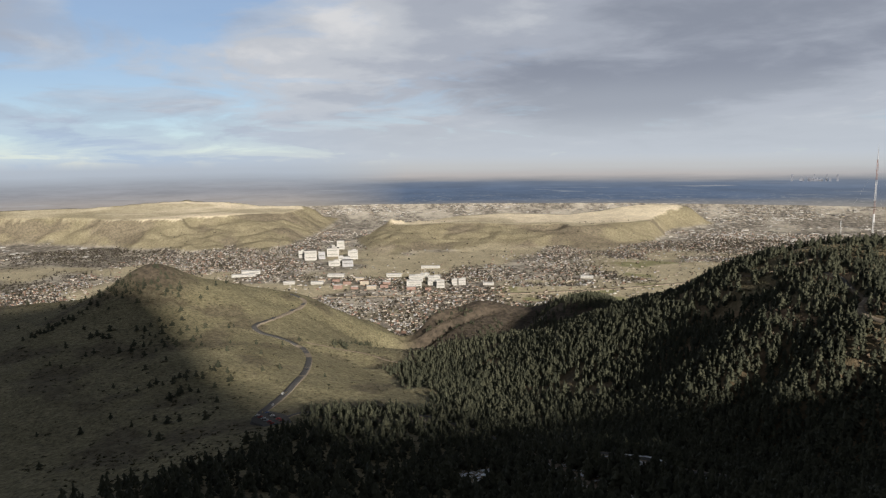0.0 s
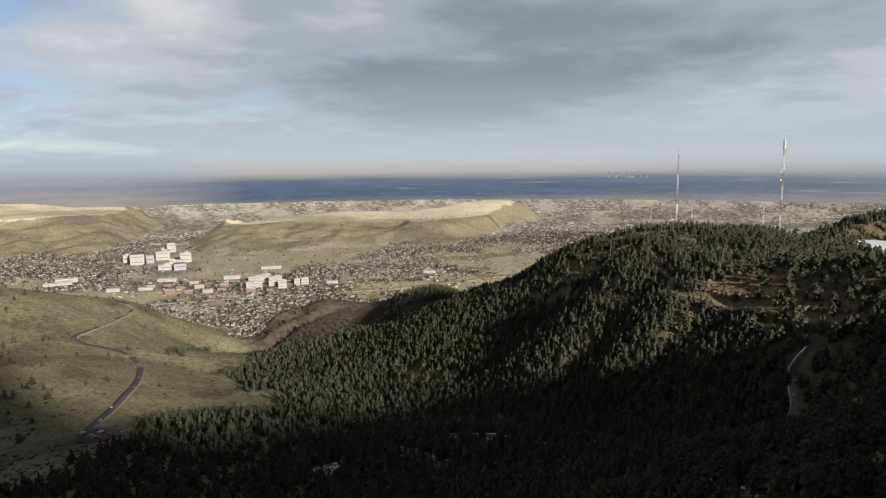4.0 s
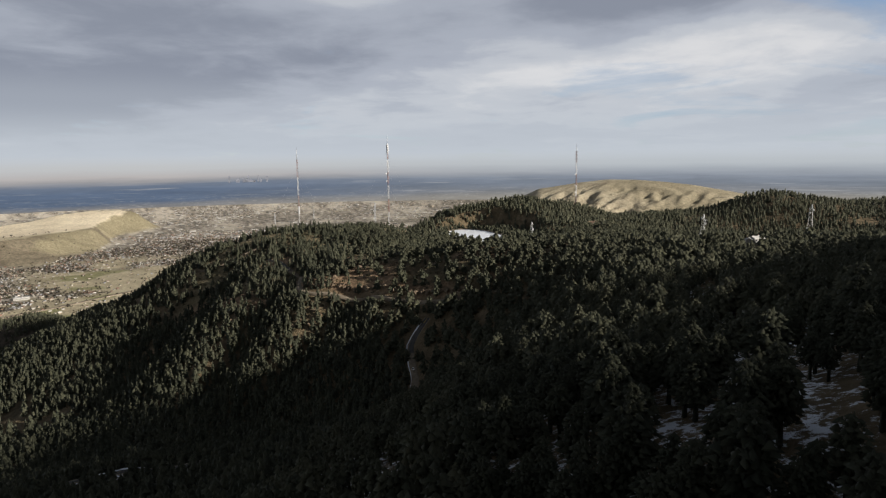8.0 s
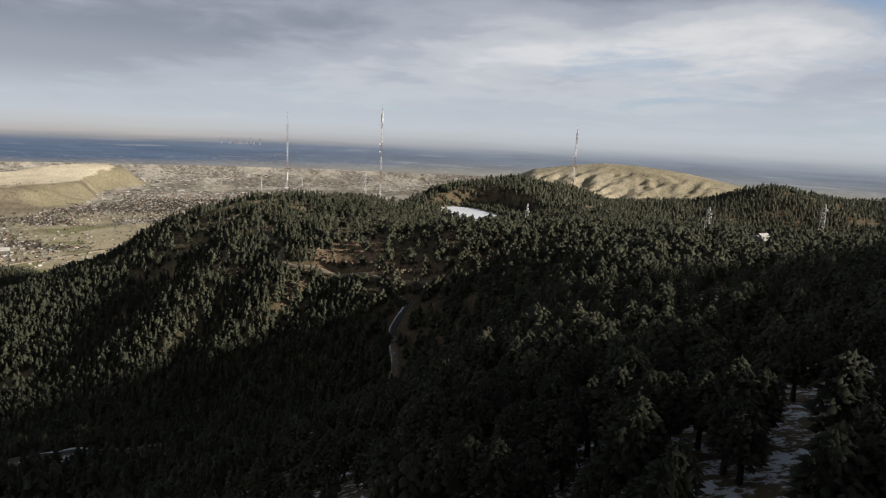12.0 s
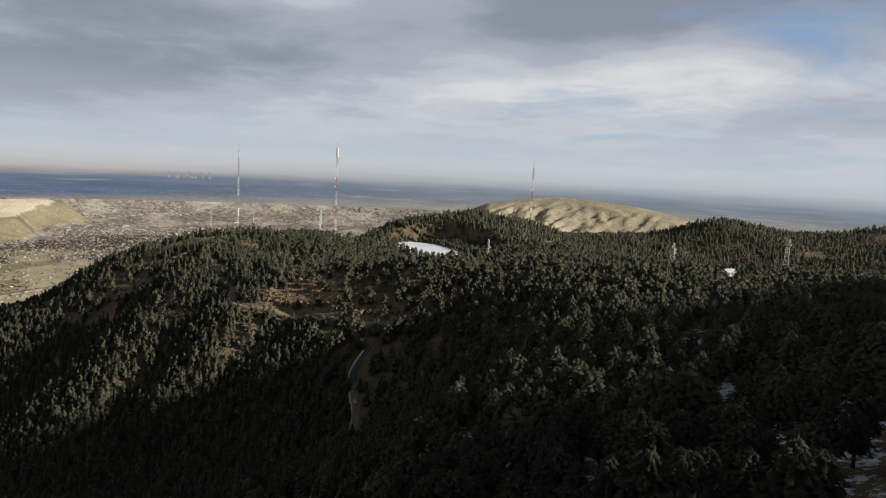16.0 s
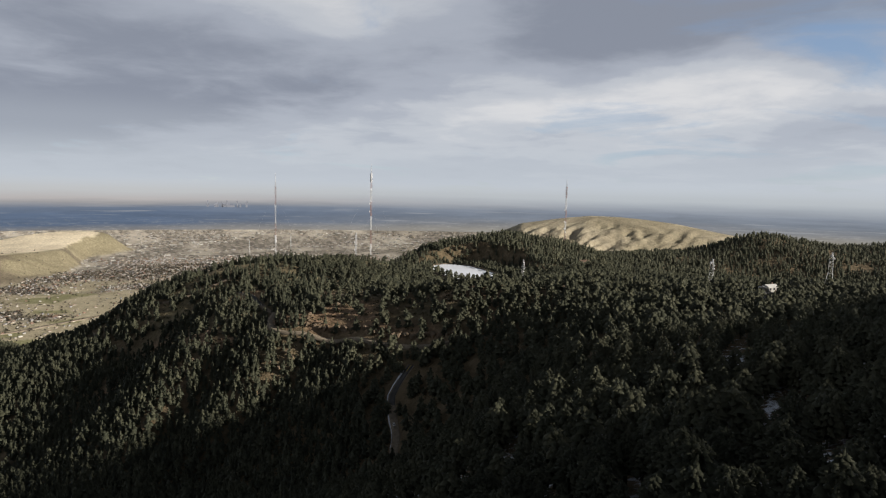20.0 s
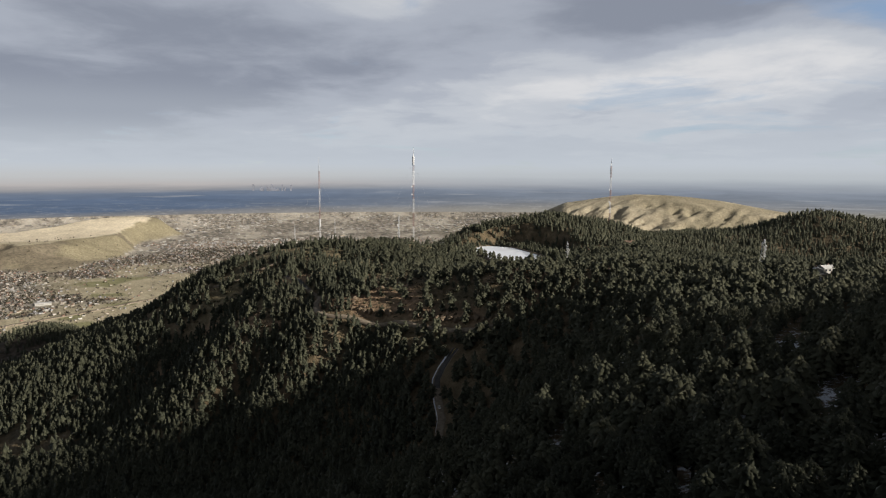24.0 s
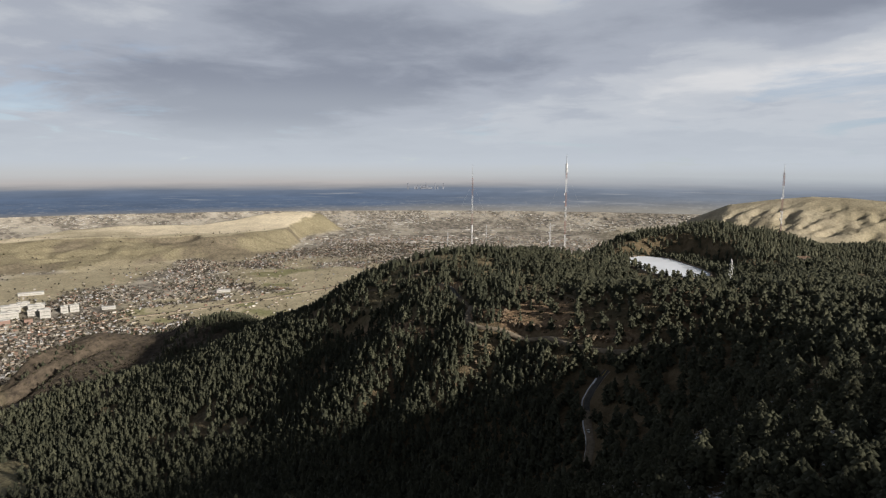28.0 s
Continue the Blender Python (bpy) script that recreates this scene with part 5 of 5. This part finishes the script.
# ---- the town on the plain ----
def build_block(name, x, y, sx, sy, h, turn, wall_mat, roof_mat, label, storeys=3, category="building", group="", top=None):
    gx, gy, gz, k = place(x, y)
    k = float(k)
    ob = thing(name, Matrix.Translation((float(gx), float(gy), float(gz))) @ Matrix.Rotation(radians(turn), 4, "Z") @ Matrix.Diagonal((k, k, k, 1)), label, category, group)
    bm = bmesh.new()
    add_box(bm, 0, 0, -6, sx, sy, h + 6)
    part("wall", bm, wall_mat, ob)
    bm = bmesh.new()
    add_box(bm, 0, 0, h, sx + 1.2, sy + 1.2, 1.0)
    bmesh.ops.bevel(bm, geom=bm.edges[:], offset=0.2, segments=1, affect="EDGES")
    part("roof", bm, roof_mat, ob)
    for s in range(storeys):
        z = h * (s + 0.45) / storeys
        for side, length, at in (("front", sx, (0, -sy / 2 - 0.1, z)), ("side", sy, (-sx / 2 - 0.1, 0, z))):
            bm = bmesh.new()
            add_box(bm, 0, 0, 0, length * 0.8, 0.3, h / storeys * 0.15)
            w = part("ribbon_window", bm, TINTED, ob)
            w.location = at
            if side == "side":
                w.rotation_euler = (0, 0, radians(90))
    if top:
        bm = bmesh.new()
        add_box(bm, sx * 0.15, sy * 0.1, h + 1, sx * 0.4, sy * 0.4, top)
        part("plant_room", bm, wall_mat, ob)
    return ob


BREWERY = ((-3650, 2370, 78, 52, 62), (-3790, 2390, 38, 40, 44), (-3640, 2450, 44, 44, 44), (-3700, 2580, 82, 60, 55), (-3960, 2830, 54, 60, 58), (-3330, 2330, 70, 44, 26), (-3255, 2375, 66, 50, 36), (-3490, 2590, 64, 50, 55), (-3345, 2390, 30, 36, 52), (-3880, 2700, 50, 50, 38), (-3420, 2480, 60, 44, 30))
for i, (x, y, sx, sy, h) in enumerate(BREWERY):
    build_block("factory_building", x, y, sx, sy, h, 56, WALL_PALE if i % 4 != 2 else WALL_GREY, ROOF_WHITE if i % 3 else ROOF_GREY, "large pale concrete brewery building with a flat roof" if i % 4 != 2 else "grey brewery building between paler blocks", max(1, h // 26), "factory", "brewery buildings", 8 if i % 2 else None)
WAREHOUSES = ((-3440, 1830, 104, 50, 16, 62), (-3385, 1755, 128, 40, 10, 62), (-3000, 2110, 92, 40, 12, 45), (-2880, 1905, 64, 34, 10, 50), (-2990, 1805, 58, 34, 11, 55), (-1950, 2990, 66, 30, 9, 35), (-2210, 2490, 56, 26, 9, 40), (-2820, 2660, 112, 34, 11, 47), (-2760, 2325, 84, 34, 14, 50))
for x, y, sx, sy, h, turn in WAREHOUSES:
    build_block("warehouse", x, y, sx, sy, h, turn, WALL_PALE, ROOF_WHITE, "long low building with a pale flat roof", 1, "building", "long low buildings")
COLLEGE = ((-2470, 2215, 76, 40, 26), (-2560, 2310, 74, 40, 30), (-2490, 2375, 64, 36, 26), (-2340, 2275, 40, 34, 34), (-2330, 2365, 28, 30, 28), (-2315, 2405, 36, 30, 28), (-2420, 2290, 40, 30, 22), (-2610, 2420, 50, 34, 20))
for x, y, sx, sy, h in COLLEGE:
    build_block("college_building", x, y, sx, sy, h, 47, WALL_PALE, ROOF_WHITE, "pale stone college building with a flat roof", 2, "building", "college buildings", 5)
BRICKS = ((-2560, 2010, 48, 24, 14), (-2540, 2075, 40, 24, 14), (-2690, 1900, 44, 28, 18), (-2690, 2065, 46, 26, 18), (-2620, 1950, 36, 22, 12), (-2750, 2000, 40, 24, 14), (-2800, 2120, 44, 24, 13), (-2860, 2010, 40, 24, 12), (-2600, 2140, 40, 24, 14), (-2920, 1960, 36, 22, 11), (-2400, 2130, 44, 22, 14), (-2330, 2180, 30, 22, 12))
for i, (x, y, sx, sy, h) in enumerate(BRICKS):
    build_block("brick_building", x, y, sx, sy, h, 52, WALL_BRICK if i % 3 else WALL_TAN, ROOF_BROWN if i % 2 else ROOF_WHITE, "red-brick town building with a dark roof" if i % 3 else "tan brick town building with a flat roof", 3, "building", "brick buildings in the town")


WALL_BEIGE = plain_material("beige_stucco", (0.38, 0.35, 0.30), 0.9, 0.3, 0.05)
ROOF_PALE = plain_material("weathered_pale_roof", (0.42, 0.405, 0.375), 0.9, 0.4, 0.05)


def town_chance(x, y):
    az, d = polar(x, y)
    return cover_of(x, y)["town"] * ease(2330, 2420, d + 60 * fractal(x, y, 200, 3)) * ease(-6, 2, az)


def built_over(x, y):
    free = np.ones(len(x), bool)
    for rows, r in ((BREWERY, 75), (WAREHOUSES, 75), (COLLEGE, 55), (BRICKS, 38)):
        for row in rows:
            free &= np.hypot(x - row[0], y - row[1]) > r
    return free


def build_houses():
    rng = np.random.default_rng(33)
    u, v = jittered(-2600, 4200, 300, 6000, 23, rng)
    u = np.round(u / 62) * 62 + np.where(rng.random(len(u)) < 0.5, -15, 15) + rng.normal(0, 9, len(u))  # rows along streets
    turn = radians(38)
    bend = 70 * fractal(u, v, 800, 2)
    x, y = (u + bend) * math.cos(turn) - v * math.sin(turn), (u + bend) * math.sin(turn) + v * math.cos(turn)
    az, d = polar(x, y)
    ok = (d > 2330) & (d < 6200) & (az > -4) & (az < 84)
    x, y, az, d = x[ok], y[ok], az[ok], d[ok]
    dense = 0.72 + 1.5 * fractal(x, y, 620, 3)
    ok = (rng.random(len(x)) < town_chance(x, y) * np.clip(dense, 0.03, 0.95) * np.interp(d, (4300, 5200, 6200), (1, 0.62, 0.35))) & built_over(x, y)
    x, y, d = x[ok], y[ok], d[ok]
    order = np.argsort(d)
    x, y, d = x[order], y[order], d[order]
    kinds = [gable_house(13, 8.5, 4.0, 2.6, WALL_TAN, ROOF_GREY), gable_house(15, 9, 4.6, 2.6, WALL_BEIGE, ROOF_BROWN), gable_house(12, 9, 5.5, 3.0, WALL_GREY, ROOF_GREY), gable_house(15, 9, 3.4, 2.4, WALL_BEIGE, ROOF_PALE), gable_house(13, 9, 4.4, 2.8, WALL_BRICK, ROOF_BROWN)]
    texts = ("tan house with a grey shingle roof", "pale stucco house with a brown roof", "grey two-storey house with a grey roof", "white house with a pale roof", "brick house with a brown roof")
    near = 230
    gx, gy, gz, k = place(x, y)
    for i in range(min(near, len(x))):
        w = int(rng.integers(0, 5))
        s = float(k[i]) * rng.uniform(0.85, 1.25)
        m = Matrix.Translation((gx[i], gy[i], gz[i] + 0.3)) @ Matrix.Rotation(turn + rng.choice([0, 1.571]), 4, "Z") @ Matrix.Diagonal((s, s, s, 1))
        ob = thing("house", m, texts[w] + " below the hills", "house", "houses at the edge of town")
        part("wall", kinds[w][0], None, ob)
        part("roof", kinds[w][1], None, ob)
    # the rest of the town, joined by the colour of wall and roof
    pick = rng.integers(0, 5, len(x))
    for w in range(5):
        for piece, mesh in (("walls", kinds[w][0]), ("roofs", kinds[w][1])):
            me = mesh.copy()
            bm = bmesh.new()
            bm.from_mesh(me)
            bmesh.ops.triangulate(bm, faces=bm.faces[:])
            tv = np.array([q.co[:] for q in bm.verts])
            tf = np.array([[q.index for q in f.verts] for f in bm.faces])
            bm.free()
            bpy.data.meshes.remove(me)
            s = np.where((pick == w) & (np.arange(len(x)) >= near))[0]
            r2 = np.random.default_rng(100 + w)
            a = (turn + r2.choice([0, 1.571], len(s)) + 0.5 * fractal(x[s], y[s], 600, 2))[:, None]
            sz = (k[s] * r2.uniform(0.5, 0.92, len(s)))[:, None]
            vx = (tv[None, :, 0] * np.cos(a) - tv[None, :, 1] * np.sin(a)) * sz + gx[s][:, None]
            vy = (tv[None, :, 0] * np.sin(a) + tv[None, :, 1] * np.cos(a)) * sz + gy[s][:, None]
            vz = tv[None, :, 2] * sz + gz[s][:, None]
            faces = (tf[None] + (np.arange(len(s)) * len(tv))[:, None, None]).reshape(-1, 3)
            tagged(new("town_houses", mesh_of("town_houses", np.stack([vx, vy, vz], -1).reshape(-1, 3), faces, mesh.materials[0])), "rows of small " + texts[w].replace("house", "houses") + ", " + piece, "houses", kind="stuff")
    return x, y


def build_suburbs():
    """Far suburbs and sheds, a fleck each."""
    rng = np.random.default_rng(44)
    n = 26000
    az = rng.uniform(-14, 84, n)
    d = 5000 + 5200 * rng.random(n) ** 0.8
    x, y = -np.sin(np.radians(az)) * d, np.cos(np.radians(az)) * d
    ok = (rng.random(n) < cover_of(x, y)["town"] * np.clip(0.40 + 1.9 * fractal(x, y, 900, 5, 0.6), 0.02, 1))
    x, y = x[ok], y[ok]
    gx, gy, gz, k = place(x, y)
    cube = np.array([(-.5, -.5, 0), (.5, -.5, 0), (.5, .5, 0), (-.5, .5, 0), (-.5, -.5, 1), (.5, -.5, 1), (.5, .5, 1), (-.5, .5, 1)])
    quads = np.array([(0, 1, 5, 4), (1, 2, 6, 5), (2, 3, 7, 6), (3, 0, 4, 7), (4, 5, 6, 7)])
    for mat, share, text in ((ROOF_PALE, 0, "pale sheds and roofs of the far suburbs"), (WALL_TAN, 1, "tan houses of the far suburbs"), (ROOF_GREY, 2, "grey roofs of the far suburbs")):
        s = (np.arange(len(x)) * 7 % 10 // 2 - 2).clip(0) == share
        m = int(s.sum())
        big = rng.random(m) ** 7
        sx, sy, sz = (10 + 46 * big) * k[s], (8 + 30 * big) * k[s], (2.6 + 3 * big) * k[s]
        a = rng.uniform(0, 3, m)[:, None]
        vx = cube[None, :, 0] * sx[:, None]
        vy = cube[None, :, 1] * sy[:, None]
        px = vx * np.cos(a) - vy * np.sin(a) + gx[s][:, None]
        py = vx * np.sin(a) + vy * np.cos(a) + gy[s][:, None]
        pz = cube[None, :, 2] * sz[:, None] + gz[s][:, None] - 0.5
        faces = (quads[None] + (np.arange(m) * 8)[:, None, None]).reshape(-1, 4)
        tagged(new("suburb", mesh_of("suburb", np.stack([px, py, pz], -1).reshape(-1, 3), faces, mat)), text, "houses", kind="stuff")


def build_town_trees():
    rng = np.random.default_rng(55)
    n = 60000
    az = rng.uniform(6, 84, n)
    d = np.sqrt(rng.uniform(2250 ** 2, 5600 ** 2, n))
    x, y = -np.sin(np.radians(az)) * d, np.cos(np.radians(az)) * d
    c = cover_of(x, y)
    near_hill = ease(2950, 2600, d)
    ok = (rng.random(n) < np.clip(c["town"] * (0.62 + 1.3 * fractal(x, y, 620, 3) + 1.2 * near_hill), 0.03, 1) * ease(8, 14, az)) & built_over(x, y)
    x, y, d = x[ok], y[ok], d[ok]
    tops = [shrub_template(200 + s, 3) for s in range(6)]
    ever = rng.random(len(x)) < 0.22
    for sel, mat, text in ((~ever, TWIGS, "bare grey-brown street trees of the town"), (ever, SHRUB, "dark green evergreen trees of the town")):
        tagged(new("town_trees", scatter_mesh("town_trees", tops, x[sel], y[sel], rng.uniform(5.5, 11.5, int(sel.sum())), rng, mat, wide=(0.8, 1.25), sink=0)), text, "trees", kind="stuff")


build_houses()
build_suburbs()
build_town_trees()


def far_strip(name, points, half, mat, label):
    line = smooth_line(points, 40)
    tagged(new(name, strip(name, line, half, 0.8, mat, 0, 0.3)), label, "road", kind="structure")


far_strip("highway", [(-3300, 1250), (-2720, 1560), (-2400, 1900), (-2070, 2285), (-1750, 2700), (-1500, 3200), (-1200, 3800)], 16, SHOULDER, "pale highway along the edge of town")
far_strip("railway", [(-3300, 1700), (-3670, 2090), (-4200, 2640), (-5060, 3440), (-5600, 4000)], 8, DIRT, "dark railway embankment curving between the table mountains")


# blue-grey of the haze is put into the towers' base colour
HAZED = plain_material("hazed_concrete", (0.19, 0.205, 0.245), 0.9, 0.1, 0.01)


def build_skyline():
    rng = np.random.default_rng(66)
    bm = bmesh.new()
    for _ in range(26):
        a = radians(16.3 + rng.normal(0, 0.75))
        h = 12 + 42 * rng.random() ** 2
        add_box(bm, -math.sin(a) * 4600, math.cos(a) * 4600, 478, 6 + 6 * rng.random(), 8, h, a)
    me = bpy.data.meshes.new("city_skyline")
    bm.to_mesh(me)
    bm.free()
    me.materials.append(HAZED)
    tagged(new("city_skyline", me), "far grey office towers of a city in haze", "buildings", kind="stuff")


build_skyline()


# ---- cars at the saddle ----
def build_cars():
    paints = [plain_material("car_paint_" + n, c, 0.35, 0.05, 1, 0.1) for n, c in (("white", (0.75, 0.75, 0.74)), ("silver", (0.45, 0.46, 0.48)), ("black", (0.03, 0.03, 0.035)), ("red", (0.35, 0.04, 0.03)), ("blue", (0.05, 0.09, 0.2)))]
    rubber = plain_material("tyre_rubber", (0.02, 0.02, 0.02), 0.9, 0.2, 4)
    first = {}
    words = ("white", "silver", "black", "red", "dark blue")
    rng = np.random.default_rng(77)

    def build_one(w, m):
        if w in first:
            return copy_thing(first[w], m)
        ob = thing("car", m, words[w] + " parked car on the asphalt", "car", "cars at the saddle")
        bm = bmesh.new()
        add_box(bm, 0, 0, 0.35, 4.5, 1.8, 0.6)
        bmesh.ops.bevel(bm, geom=bm.edges[:], offset=0.14, segments=2, affect="EDGES")
        part("body", bm, paints[w], ob)
        bm = bmesh.new()
        vs = add_box(bm, -0.2, 0, 0.93, 2.5, 1.6, 0.55)
        for v in vs:
            if v.co.z > 1.2:
                v.co.x = -0.2 + (v.co.x + 0.2) * 0.7
                v.co.y *= 0.86
        cabin = part("cabin", bm, PANE, ob, "dark glazed cabin")
        bm = bmesh.new()
        add_box(bm, -0.2, 0, 1.475, 1.78, 1.4, 0.05)
        part("roof", bm, paints[w], ob)
        for wx in (-1.4, 1.4):
            for wy in (-0.8, 0.8):
                bm = bmesh.new()
                bmesh.ops.create_cone(bm, cap_ends=True, segments=12, radius1=0.34, radius2=0.34, depth=0.22, matrix=Matrix.Translation((wx, wy, 0.34)) @ Matrix.Rotation(radians(90), 4, "X"))
                part("wheel", bm, rubber, ob)
        first[w] = ob
        return ob

    for i in range(13):
        row, col = i // 7, i % 7
        build_one(int(rng.integers(0, 5)), pose(-554 + col * 5.4, 298 + row * 10 + rng.uniform(-.5, .5), LOT_Z, 0, 0, 82 + rng.uniform(-4, 4)))
    for road, at, side, half in ((ZION_ROAD, 16, 1.8, 4.2), (ZION_ROAD, 24, -1.8, 4.2), (ZION_ROAD, 44, 1.8, 4.2), (RAVINE_ROAD, 9, 1.0, 2.1)):
        p, q = road[at], road[at + 1]
        d = (q - p) / np.hypot(*(q - p))
        p = p + np.array([d[1], -d[0]]) * side
        z = road_level(road, at, half) + 0.45
        build_one(at % 3, pose(p[0], p[1], z, 0, 0, math.degrees(math.atan2(d[1], d[0]))))


def road_level(line, i, half):
    d = np.gradient(line, axis=0)[i]
    d = d / np.hypot(*d)
    side = np.array([d[1], -d[0]])
    q = np.array([line[i] + side * half * k for k in (-1, -0.34, 0.34, 1)])
    h = height(q[:, 0], q[:, 1])
    return float(h.max() * 0.6 + h.mean() * 0.4)


build_cars()
